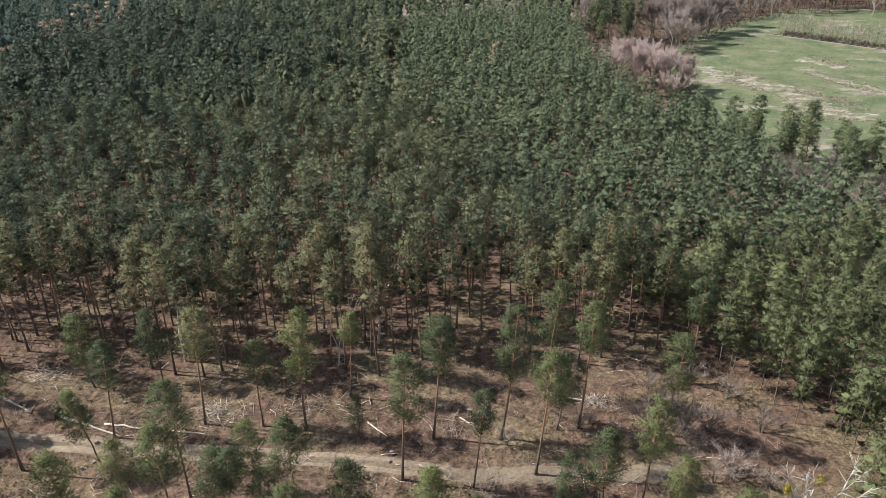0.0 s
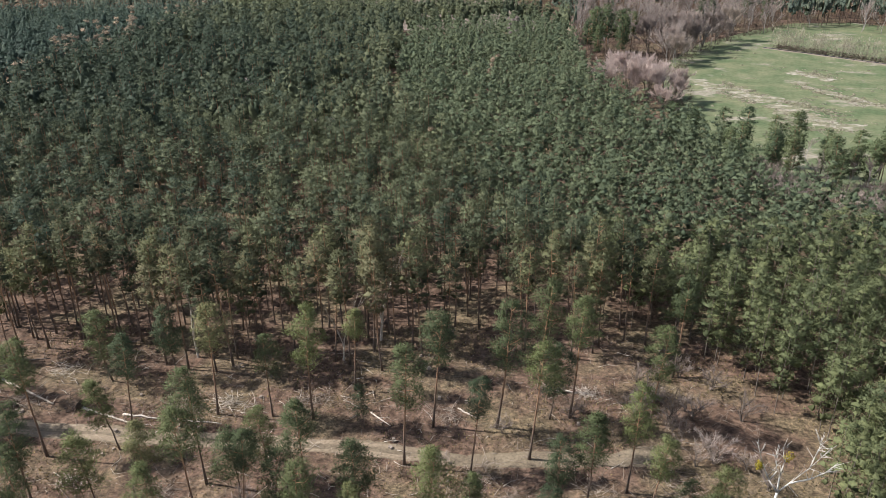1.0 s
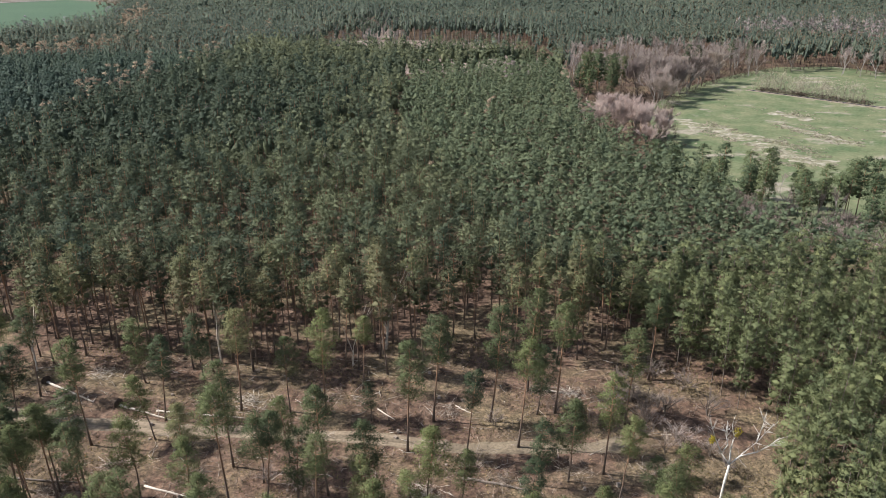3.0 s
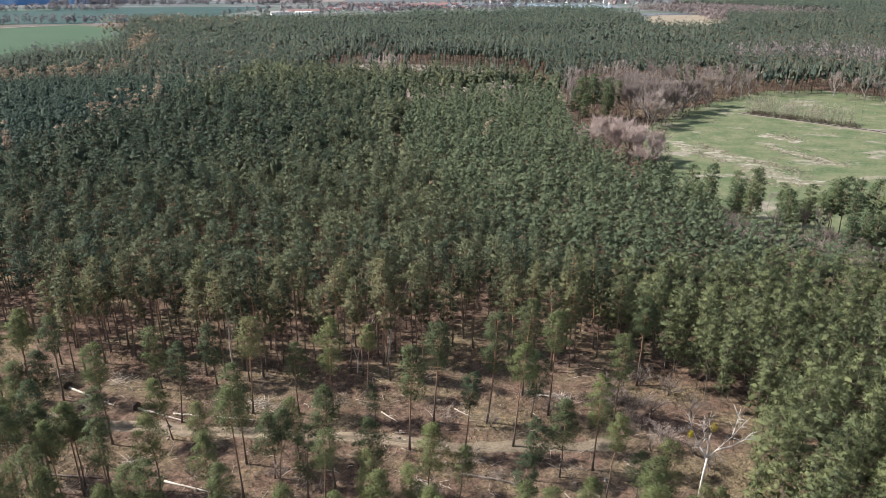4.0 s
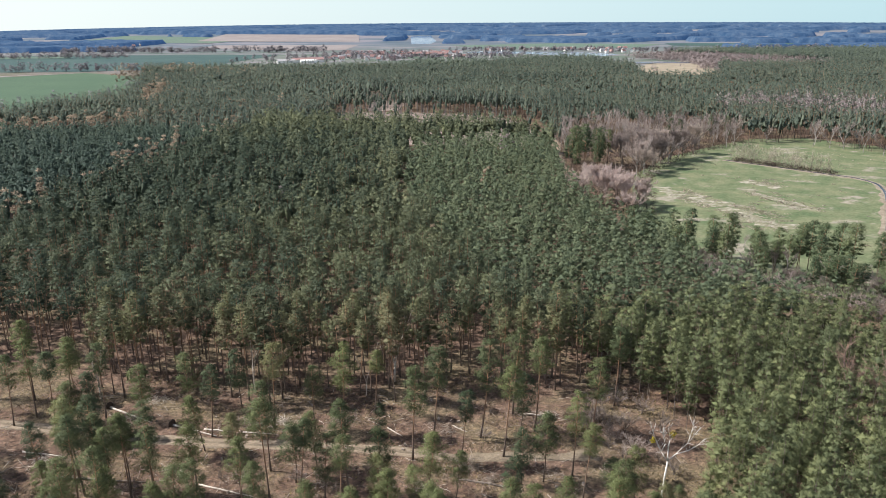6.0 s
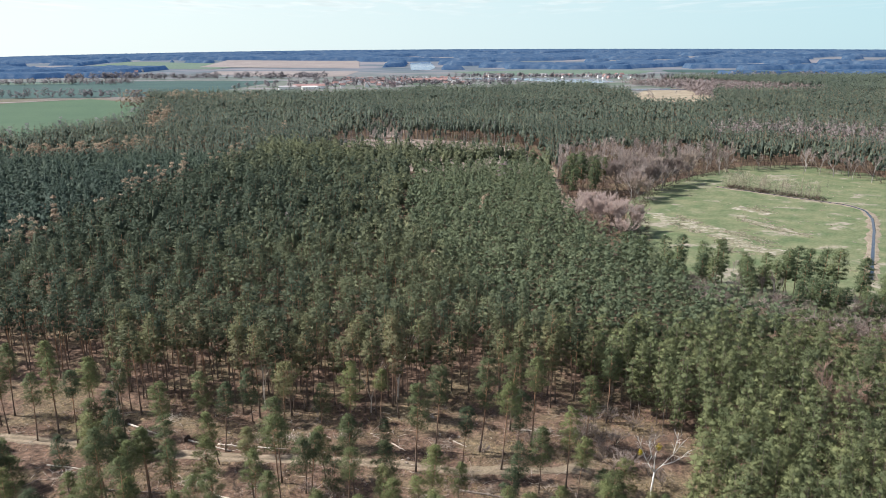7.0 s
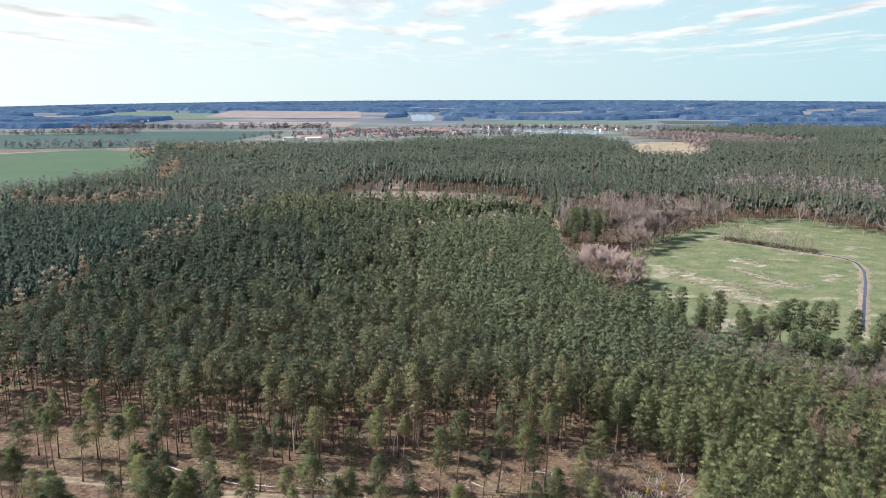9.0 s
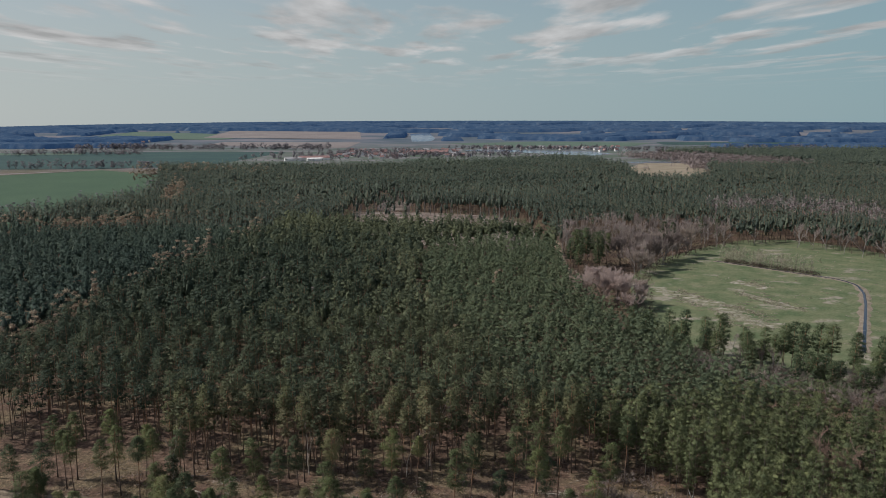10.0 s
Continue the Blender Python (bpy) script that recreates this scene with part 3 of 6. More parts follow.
def tubes(segments, sides=5, caps=True):
    """One mesh's worth of tapered limbs: rows of (from, to, radius from, radius to)."""
    V, F = [], []
    for p, q, r0, r1 in segments:
        p, q = np.asarray(p, float), np.asarray(q, float)
        ax = q - p
        ax = ax / (np.linalg.norm(ax) + 1e-9)
        s = np.cross(ax, (0.31, 0.87, 0.38))
        s /= np.linalg.norm(s) + 1e-9
        t = np.cross(ax, s)
        o = len(V)
        for c, r in ((p, r0), (q, r1)):
            for i in range(sides):
                g = 2 * math.pi * i / sides
                V.append(c + (s * math.cos(g) + t * math.sin(g)) * r)
        for i in range(sides):
            j = (i + 1) % sides
            F += [(o + i, o + j, o + sides + j), (o + i, o + sides + j, o + sides + i)]
        for i in range(1, sides - 1) if caps else ():
            F.append((o + sides, o + sides + i, o + sides + i + 1))
            F.append((o, o + i + 1, o + i))
    return np.array(V), np.array(F)


def pipe(points, radii, sides=7):
    """One limb as a single closed skin through the points."""
    pts = [np.asarray(p, float) for p in points]
    V, F = [], []
    for i, p in enumerate(pts):
        ax = pts[min(i + 1, len(pts) - 1)] - pts[max(i - 1, 0)]
        ax = ax / (np.linalg.norm(ax) + 1e-9)
        s = np.cross(ax, (0.31, 0.87, 0.38))
        s /= np.linalg.norm(s) + 1e-9
        t = np.cross(ax, s)
        for k in range(sides):
            g = 2 * math.pi * k / sides
            V.append(p + (s * math.cos(g) + t * math.sin(g)) * radii[i])
    for i in range(len(pts) - 1):
        for k in range(sides):
            j, o, u = (k + 1) % sides, i * sides, (i + 1) * sides
            F += [(o + k, o + j, u + j), (o + k, u + j, u + k)]
    e = (len(pts) - 1) * sides
    for k in range(1, sides - 1):
        F += [(0, k + 1, k), (e, e + k, e + k + 1)]
    return np.array(V), np.array(F)


def scatter(rng, x0, x1, y0, y1, step, keep, jitter=0.42):
    """Places on a jittered grid for which keep(x, y) holds."""
    gx, gy = np.meshgrid(np.arange(x0, x1, step), np.arange(y0, y1, step * 0.9))
    gx = gx + (np.arange(gx.shape[0]) % 2)[:, None] * step / 2
    gx = gx + rng.uniform(-jitter, jitter, gx.shape) * step
    gy = gy + rng.uniform(-jitter, jitter, gy.shape) * step
    x, y = gx.ravel(), gy.ravel()
    k = keep(x, y)
    return x[k], y[k]


def canopy(name, seed, x0, x1, y0, y1, step, grow, height, mat, label):
    """A far wood as one rolling canopy with sloping edges."""
    rng = np.random.default_rng(seed)
    gx, gy = np.meshgrid(np.arange(x0, x1, step), np.arange(y0, y1, step))
    m, n = gx.shape
    x, y = gx + rng.uniform(-0.3, 0.3, gx.shape) * step, gy + rng.uniform(-0.3, 0.3, gx.shape) * step
    full = grow(gx, gy)
    full[[0, -1]] = False
    full[:, [0, -1]] = False
    z = land(x, y) + np.where(full, height * rng.uniform(0.8, 1.1, gx.shape), -8.0)
    cell = full[:-1, :-1] | full[1:, :-1] | full[:-1, 1:] | full[1:, 1:]
    i = (np.arange(m - 1)[:, None] * n + np.arange(n - 1)[None])[cell]
    F = np.concatenate([np.stack([i, i + 1, i + n + 1], -1), np.stack([i, i + n + 1, i + n], -1)])
    used, back = np.unique(F, return_inverse=True)
    V = np.stack([x, y, z], -1).reshape(-1, 3)[used]
    return tagged(mesh_object(name, tri_mesh(name, V, back.reshape(-1, 3)), mat), label, "woodland", kind="stuff")


# ---- ground, track, fields, water ----
def spread(near, far, step, growth):
    """Coordinates that lie close together near by and ever wider apart far off."""
    c = list(np.arange(near[0], near[1] + step, step))
    s = step
    while c[-1] < far[1]:
        s = min(s * growth, 120)
        c.append(c[-1] + s)
    s = step
    while c[0] > far[0]:
        s = min(s * growth, 120)
        c.insert(0, c[0] - s)
    return np.array(c)


gx, gy = spread((-110, 100), (-6500, 6500), 1.8, 1.16), spread((28, 120), (-1500, 6500), 1.8, 1.16)
GX, GY = np.meshgrid(gx, gy)
GZ = land(GX, GY)
gn = len(gx)
gi = (np.arange(len(gy) - 1)[:, None] * gn + np.arange(gn - 1)[None]).ravel()
gF = np.concatenate([np.stack([gi, gi + 1, gi + gn + 1], -1), np.stack([gi, gi + gn + 1, gi + gn], -1)])
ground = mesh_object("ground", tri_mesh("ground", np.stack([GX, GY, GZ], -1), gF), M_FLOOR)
for p in ground.data.polygons:
    p.use_smooth = True
tagged(ground, "reddish-brown forest floor of needle litter and dry grass", "ground", kind="structure")


def ribbon(name, centre, half, mat, lift, label, category, wobble=0.25, step=1.2, seed=1):
    """A strip along a line of (x, y), draped on the ground, with ragged edges."""
    rng = np.random.default_rng(seed)
    c = np.array(centre, float)
    leg = np.r_[0, np.cumsum(np.hypot(*np.diff(c, axis=0).T))]
    s = np.arange(0, leg[-1], step)
    x, y = np.interp(s, leg, c[:, 0]), np.interp(s, leg, c[:, 1])
    k = np.ones(9) / 9
    x[4:-4], y[4:-4] = np.convolve(x, k, "valid"), np.convolve(y, k, "valid")
    tx, ty = np.gradient(x), np.gradient(y)
    tl = np.hypot(tx, ty)
    nx, ny = -ty / tl, tx / tl
    across = np.linspace(-1, 1, 7)
    w = rng.uniform(-1, 1, (len(s) + 6, 2))
    w = half * (1 + wobble * 1.8 * (w[:-6] + w[1:-5] + w[2:-4] + w[3:-3] + w[4:-2]) / 5)
    off = np.where(across[None] < 0, across[None] * w[:, :1], across[None] * w[:, 1:])
    X, Y = x[:, None] + nx[:, None] * off, y[:, None] + ny[:, None] * off
    Z = land(X, Y) + lift * (1 - across[None] ** 6) - 0.02
    m = 7
    i = (np.arange(len(s) - 1)[:, None] * m + np.arange(m - 1)[None]).ravel()
    F = np.concatenate([np.stack([i, i + m + 1, i + 1], -1), np.stack([i, i + m, i + m + 1], -1)])
    return tagged(mesh_object(name, tri_mesh(name, np.stack([X, Y, Z], -1), F), mat), label, category, kind="structure")


TRACK = [(-150, 90), (-90, 80.5), (-74, 78.0), (-60.3, 75.4), (-47, 73.6), (-32, 71.7), (-20, 70.9), (-6, 69.5), (3, 68.0), (16, 67.2), (30, 68.0), (40, 70.5)]
ribbon("dirt_track", TRACK[:-1], 1.8, M_VERGE, 0.05, "sandy forest track with faint wheel ruts", "dirt track", 0.25, seed=2)
for side in (-0.85, 0.85):
    ribbon("wheel_rut", [(x, y + side) for x, y in TRACK[:-3]], 0.55, M_SAND, 0.085, "pale sandy wheel rut of a forest track", "dirt track", 0.45, seed=3 + int(side * 2))


def field(name, poly, mat, lift, label, category, cell=40.0):
    """A field as a sheet just over the ground, cut into cells so that it follows the land."""
    bm = bmesh.new()
    f = bm.faces.new([bm.verts.new((x, y, 0)) for x, y in poly])
    xs, ys = [p[0] for p in poly], [p[1] for p in poly]
    for axis, lo, hi in ((0, min(xs), max(xs)), (1, min(ys), max(ys))):
        for c in np.arange(lo + cell, hi, cell):
            co, no = [0, 0, 0], [0, 0, 0]
            co[axis], no[axis] = c, 1
            bmesh.ops.bisect_plane(bm, geom=bm.verts[:] + bm.edges[:] + bm.faces[:], plane_co=co, plane_no=no)
    for v in bm.verts:
        v.co.z = float(land(v.co.x, v.co.y)) + lift
    bmesh.ops.recalc_face_normals(bm, faces=bm.faces[:])
    return tagged(part(name, bm, mat, None), label, category, kind="structure")


MEADOW = [(80, 200), (86, 247), (95, 291), (107, 312), (137, 359), (177, 397), (204, 418), (232, 420), (249, 396), (262, 340), (300, 250), (320, 150), (138, 148), (118, 160), (100, 170), (88, 184)]
MEADOW_SHEET = [(72, 205), (80, 247), (90, 291), (98, 320), (128, 369), (171, 411), (204, 436), (240, 438), (266, 406), (284, 344), (304, 250), (320, 130), (130, 136), (104, 152), (86, 176)]
GREEN = [(-332, 522), (-302, 585), (-298, 645), (-316, 718), (-350, 820), (-436, 1058), (-571, 1160), (-680, 1041), (-1500, 1060), (-1500, 300), (-420, 405), (-345, 468)]
field("meadow", MEADOW_SHEET, M_MEADOW, 0.2, "green spring meadow with bleached patches of dry grass", "meadow", 12)
field("field", GREEN, M_WINTERWHEAT, 0.3, "flat green field of young winter cereal", "field")
field("field", [(-571, 1164), (-690, 1052), (-1500, 1085), (-1500, 1150), (-690, 1085)], M_PLOUGH, 0.35, "pale bare strip of soil along a green field", "field")
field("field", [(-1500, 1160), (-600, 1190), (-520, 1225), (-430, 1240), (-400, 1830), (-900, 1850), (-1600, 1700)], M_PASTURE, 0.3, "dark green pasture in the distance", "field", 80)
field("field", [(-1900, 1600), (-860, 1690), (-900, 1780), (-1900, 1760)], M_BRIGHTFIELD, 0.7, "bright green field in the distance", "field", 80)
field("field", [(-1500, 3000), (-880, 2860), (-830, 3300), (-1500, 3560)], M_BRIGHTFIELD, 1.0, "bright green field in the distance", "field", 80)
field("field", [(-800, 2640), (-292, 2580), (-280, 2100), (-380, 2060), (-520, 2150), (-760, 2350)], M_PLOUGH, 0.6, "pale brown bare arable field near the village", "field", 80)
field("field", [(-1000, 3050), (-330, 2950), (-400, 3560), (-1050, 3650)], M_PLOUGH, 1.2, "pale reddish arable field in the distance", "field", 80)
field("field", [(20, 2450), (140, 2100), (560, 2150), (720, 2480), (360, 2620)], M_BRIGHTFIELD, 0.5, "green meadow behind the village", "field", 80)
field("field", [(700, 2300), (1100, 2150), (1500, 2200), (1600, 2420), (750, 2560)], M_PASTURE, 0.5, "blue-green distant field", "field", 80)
field("field", [(252, 880), (300, 850), (350, 905), (440, 1180), (480, 1300), (470, 1420), (360, 1300), (300, 1150), (264, 980)], M_REED, 0.5, "pale tan reed meadow between woods", "field", 40)
field("lake", [(-113, 2636), (-150, 3400), (-60, 3480), (-30, 3000), (-45, 2660)], M_LAKE, 0.6, "pale grey-blue lake beyond the village", "lake", 60)
field("lake", [(42, 1868), (100, 1950), (200, 1900), (258, 1890), (377, 1815), (400, 1700), (342, 1613), (278, 1643), (200, 1762)], M_LAKE, 0.6, "long grey-blue lake beside the village", "lake", 60)
field("lake", [(330, 1330), (470, 1330), (480, 1380), (340, 1370)], M_LAKE, 0.6, "small dark pond behind a reed meadow", "lake", 60)
field("clearing", [(-84, 446), (-60, 432), (-10, 418), (42, 412), (58, 402), (64, 440), (64, 516), (43, 565), (-20, 596), (-84, 600)], M_SANDPALE, 0.2, "sandy felled clearing in the pine forest", "clearing", 20)
field("clearing", [(-66, 610), (-40, 610), (-34, 670), (-60, 705), (-72, 690)], M_SANDPALE, 0.2, "sandy felled clearing in the pine forest", "clearing", 20)
for k, (line_of, half) in enumerate((([(103, 290), (110, 274), (119, 252)], 7.0), ([(148, 305), (153, 297), (159, 288)], 5.0), ([(139, 284), (146, 266), (155, 246)], 2.4), ([(117, 250), (124, 236), (129, 216)], 6.5))):
    ribbon("bleached_grass", line_of, half, M_BLEACH, 0.32, "ragged patch of bleached dry grass on a meadow", "grass", 0.95, 0.8, 20 + k)
DITCH = [(158, 360), (175, 342), (195, 319), (205, 308), (207, 295), (201, 278), (190, 257), (178, 236), (159, 203), (148, 184)]
ribbon("ditch_bank", DITCH, 3.0, M_BANK, 0.34, "tan dry grass bank along a drainage ditch", "bank", 0.45, seed=9)
ribbon("ditch", DITCH, 0.9, M_WATER, 0.42, "narrow drainage ditch with dark blue water", "ditch", 0.15, seed=10)
ribbon("forest_ride", [(64, 300), (66, 349), (71, 400), (74, 430), (76, 470)], 2.2, M_SAND, 0.12, "sandy forest ride along the plantation", "dirt track", 0.4, seed=12)


# ---- grown pines, each a tree of its own ----
def pine_kind(seed, height, base, radius, clumps, each, length, width, profile=profile_round, pad=0.36, flat=0.5, stout=1.0, core=0):
    """The meshes of one pine, its foot at the origin: trunk, branches, crown."""
    rng = np.random.default_rng(seed)
    one = np.ones(1)
    # trunk with a slight sweep
    k = 7
    bend = rng.normal(size=2) * 0.16
    pts = []
    for i in range(k + 1):
        f = i / k
        pts.append(np.array([bend[0] * math.sin(f * 4) + rng.normal() * 0.03, bend[1] * math.sin(f * 3 + 1) - bend[1] * math.sin(1), -0.25 + f * (height * 0.97 + 0.25)]))
    r0 = (0.0085 * height + 0.02) * stout
    rad = lambda f: r0 * (1 - 0.82 * f) * (1.35 - 0.35 * min(1, f * 12))
    V, F = pipe(pts, [rad(i / k) for i in range(k + 1)], 7)
    trunk = tri_mesh("trunk", V, F)
    Vc, Fc, tree, Nc, centre = crowns(rng, 0 * one, 0 * one, 0 * one, height * one, radius * one, base * one, clumps, each, length, width, profile, pad, flat, core=core, mound=0.6, ragged=0.32)
    crown = tri_mesh("crown", Vc, Fc, None, Nc)
    # limbs from the trunk to the clumps, dead snags below them
    at = lambda z: np.array([np.interp(z, [p[2] for p in pts], [p[j] for p in pts]) for j in range(3)])
    seg = []
    for c in centre[0][rng.random(clumps) < 0.6]:
        foot = at(max(base * height * 0.85, c[2] - 0.55 * np.hypot(c[0], c[1]) - 0.2))
        mid = foot * 0.45 + c * 0.55 + np.array([0, 0, -0.15])
        seg += [(foot, mid, 0.055, 0.035), (mid, c, 0.035, 0.012)]
    for i in range(9):
        z = height * rng.uniform(min(0.3, base), base + 0.08)
        a, ln = rng.random() * 6.28, rng.uniform(0.4, 1.5)
        foot = at(z)
        seg.append((foot, foot + np.array([math.cos(a) * ln, math.sin(a) * ln, rng.uniform(-0.3, 0.3)]), 0.03, 0.008))
    V, F = tubes(seg, 3, False)
    return trunk, tri_mesh("branches", V, F), crown


PINE_KINDS = [pine_kind(100 + i, 18.0, 0.52 + 0.10 * (i % 3) / 2, 2.3 + 0.2 * (i % 4), 24, 54, 0.40, 0.11, (profile_round, profile_flame)[i % 2], 0.43, 0.74, 0.85, 0.4) for i in range(9)]
SHORT_KINDS = [pine_kind(200 + i, 11.0, 0.32 + 0.08 * (i % 2), 2.3 + 0.2 * (i % 3), 30, 170, 0.28, 0.072, (profile_round, profile_flame)[i % 2], 0.38, 0.7) for i in range(6)]
MEADOW_KINDS = [pine_kind(350 + i, 16.0, 0.26 + 0.08 * i, 2.9 + 0.25 * i, 30, 54, 0.5, 0.15, profile_round, 0.42, 0.7, 1.0, 0.42) for i in range(4)]
LOOSE_KINDS = [pine_kind(300 + i, 18.0, 0.50 + 0.05 * (i % 4), 2.6 + 0.2 * (i % 3), 30, 170, 0.32, 0.08, (profile_round, profile_flame)[i % 2], 0.38, 0.66) for i in range(8)]
first_of = {}


def plant_pine(kinds, pick, x, y, height, nominal, lean=(0.0, 0.0), turn=0.0, label="", group=""):
    """One pine of the given height; the first of a kind is built, the next ones are its copies."""
    z = float(land(x, y))
    s = height / nominal
    axis = Vector((-lean[1], lean[0], 0))
    tilt = Matrix.Rotation(math.atan2(math.hypot(*lean), height), 4, axis) if axis.length > 1e-6 else Matrix()
    m = Matrix.Translation((x, y, z)) @ tilt @ Matrix.Rotation(turn, 4, "Z")
    key = (id(kinds), pick)
    if key not in first_of:
        root = new("pine_tree")
        trunk, branches, crown = kinds[pick]
        mesh_object("trunk", trunk, M_BARK, root)
        tagged(mesh_object("branchwork", branches, M_BARK, root), kind="stuff")
        mesh_object("crown", crown, M_SPREADING if kinds is MEADOW_KINDS else M_EDGE if kinds is PINE_KINDS else M_NEEDLE, root)
        root.matrix_basis = m @ Matrix.Scale(s, 4)
        first_of[key] = (root, s)
    else:
        proto, s0 = first_of[key]
        m = m @ Matrix.Scale(s / s0, 4)
        root = copy_thing(proto, Matrix())
        root.matrix_basis = m @ Matrix.Diagonal((s0, s0, s0, 1))
    return tagged(root, label, "tree", group)


# the loose stand on the near side of the forest edge: x, y, height, lean to the right
WEST = [(-77.3, 92.0, 13.5, 1.0), (-66.1, 76.1, 13.1, 1.6), (-67.8, 73.9, 12.2, 0.2), (-65.4, 82.1, 16.3, 0.4), (-51.2, 69.0, 18.0, -0.5), (-55.2, 58.4, 11.0, 0.1), (-57.6, 56.4, 18.5, -1.2), (-60.8, 61.3, 13.7, -1.1), (-49.2, 85.7, 12.5, -0.8), (-42.1, 75.0, 15.2, 1.2), (-39.7, 87.1, 12.6, -0.6), (-41.9, 70.0, 11.4, -2.0), (-39.3, 57.2, 13.0, -0.5), (-31.7, 56.6, 15.5, -0.5), (-28.4, 63.5, 17.5, -0.5), (-30.7, 77.2, 18.1, 0.9), (-26.7, 55.2, 18.4, -0.5), (-72.0, 84.5, 15.0, -0.4)]
MIDDLE = [(-21.8, 55.4, 15.0, 1.6), (-20.4, 64.4, 11.3, -0.8), (-22.8, 76.8, 13.9, 0.1), (-16.9, 75.9, 18.6, 0.2), (-14.0, 57.7, 17.2, -0.9), (-17.5, 55.1, 12.3, 0.6), (-9.6, 74.2, 7.3, -0.4), (-7.9, 56.4, 13.0, -0.9), (-7.9, 50.0, 11.6, -0.6), (-2.2, 50.5, 9.8, -0.6), (-3.7, 66.8, 19.0, 0.6), (0.0, 74.6, 18.8, 1.2), (-11.9, 83.0, 14.1, 0.8), (-0.6, 55.5, 12.4, 0.8), (4.9, 65.6, 14.6, 1.4), (3.8, 54.5, 9.6, 1.0), (8.8, 74.5, 20.4, 1.8)]
EAST = [(15.6, 82.7, 18.8, 1.2), (19.2, 76.1, 19.4, 1.0), (12.6, 67.7, 18.0, 1.5), (16.4, 76.1, 12.5, 1.0), (14.9, 59.3, 10.9, 0.0), (12.6, 52.6, 9.8, 0.8), (18.8, 60.0, 13.0, 0.6), (23.9, 61.5, 16.3, 0.6), (29.5, 73.0, 17.0, 1.0), (24.6, 54.8, 14.2, 1.2), (20.3, 47.6, 9.6, 0.5), (32.9, 54.2, 10.5, -0.6), (28.8, 55.0, 8.0, 0.5), (36.5, 86.0, 17.5, 0.4), (32.6, 44.5, 9.5, 0.2), (35.4, 47.8, 8.8, 0.0), (37.6, 48.6, 7.6, 0.2)]
rng = np.random.default_rng(7)
for row in (WEST, MIDDLE, EAST):
    for i, (x, y, h, lean) in enumerate(row):
        tall = h > 13.6
        kinds, nominal = (LOOSE_KINDS, 18.0) if tall else (SHORT_KINDS, 11.0)
        label = "tall slim pine with orange upper trunk on open ground" if tall else "short pine with low bushy crown on open ground"
        plant_pine(kinds, int(rng.integers(len(kinds))), x, y, h, nominal, (lean, rng.normal() * 0.3), rng.random() * 6.28, label, "pines of the open stand")

for i in range(36):
    x, y = float(rng.uniform(-118, -70) if i < 24 else rng.uniform(-84, -44)), float(rng.uniform(58, 94) if i < 24 else rng.uniform(42, 60))
    plant_pine(LOOSE_KINDS, int(rng.integers(5)), x, y, float(rng.uniform(13.7, 18.5)), 18.0, tuple(rng.normal(size=2) * 0.5), rng.random() * 6.28, "tall slim pine with orange upper trunk on open ground", "pines of the open stand")
# smaller pines on the near slope of the clearing
stood = [(x, y) for row in (WEST, MIDDLE, EAST) for x, y, _, _ in row]
nx, ny = scatter(rng, -84, 35, 37, 58, 7.5, lambda x, y: x < 33)
for x, y in zip(nx, ny):
    if min(math.hypot(x - p, y - q) for p, q in stood) > 4.0:
        tall = rng.random() < 0.3
        plant_pine(LOOSE_KINDS if tall else SHORT_KINDS, int(rng.integers(4)), float(x), float(y), float(rng.uniform(13, 16) if tall else rng.uniform(8.5, 13)), 18.0 if tall else 11.0, tuple(rng.normal(size=2) * 0.5), rng.random() * 6.28, "tall slim pine with orange upper trunk on open ground" if tall else "short pine with low bushy crown on open ground", "pines of the open stand")
# the first ranks of the old forest
YOUNG = [(35, 28), (38, 44), (42.5, 53), (48, 61), (51, 69), (48.5, 76), (44.5, 83), (38, 95), (26, 108), (15, 124), (3, 158), (-10, 207), (-15, 250), (-16, 320), (-11, 356), (24, 376), (60, 384), (60, 330), (55, 275), (56, 235), (62, 200), (68, 179), (71, 157), (75.5, 143), (81, 133.5), (88, 128), (94, 114), (100, 105), (112, 99), (132, 92), (165, 84), (165, 28)]
wide = lambda x, y: np.abs(x + 2) < 0.60 * (y + 76) + 22
EDGE_Y = 103.0
# the edge of the old forest steps back towards the west
recess = lambda x: 15 * np.clip((-x - 68) / 24, 0, 1)
ex, ey = scatter(rng, -130, 42, 88, EDGE_Y, 4.5, lambda x, y: ~inside(x, y, YOUNG) & wide(x, y) & (y > 91 + recess(x) + 3 * np.sin(x * 0.21) + 2 * np.sin(x * 0.07)))
for x, y in zip(ex, ey):
    h = float(np.clip(rng.normal(18.8, 1.5), 14, 22))
    plant_pine(PINE_KINDS, int(rng.integers(len(PINE_KINDS))), float(x), float(y), h, 18.0, tuple(rng.normal(size=2) * 0.6), rng.random() * 6.28, "tall old pine with bare trunk at the forest edge", "pines of the forest edge")


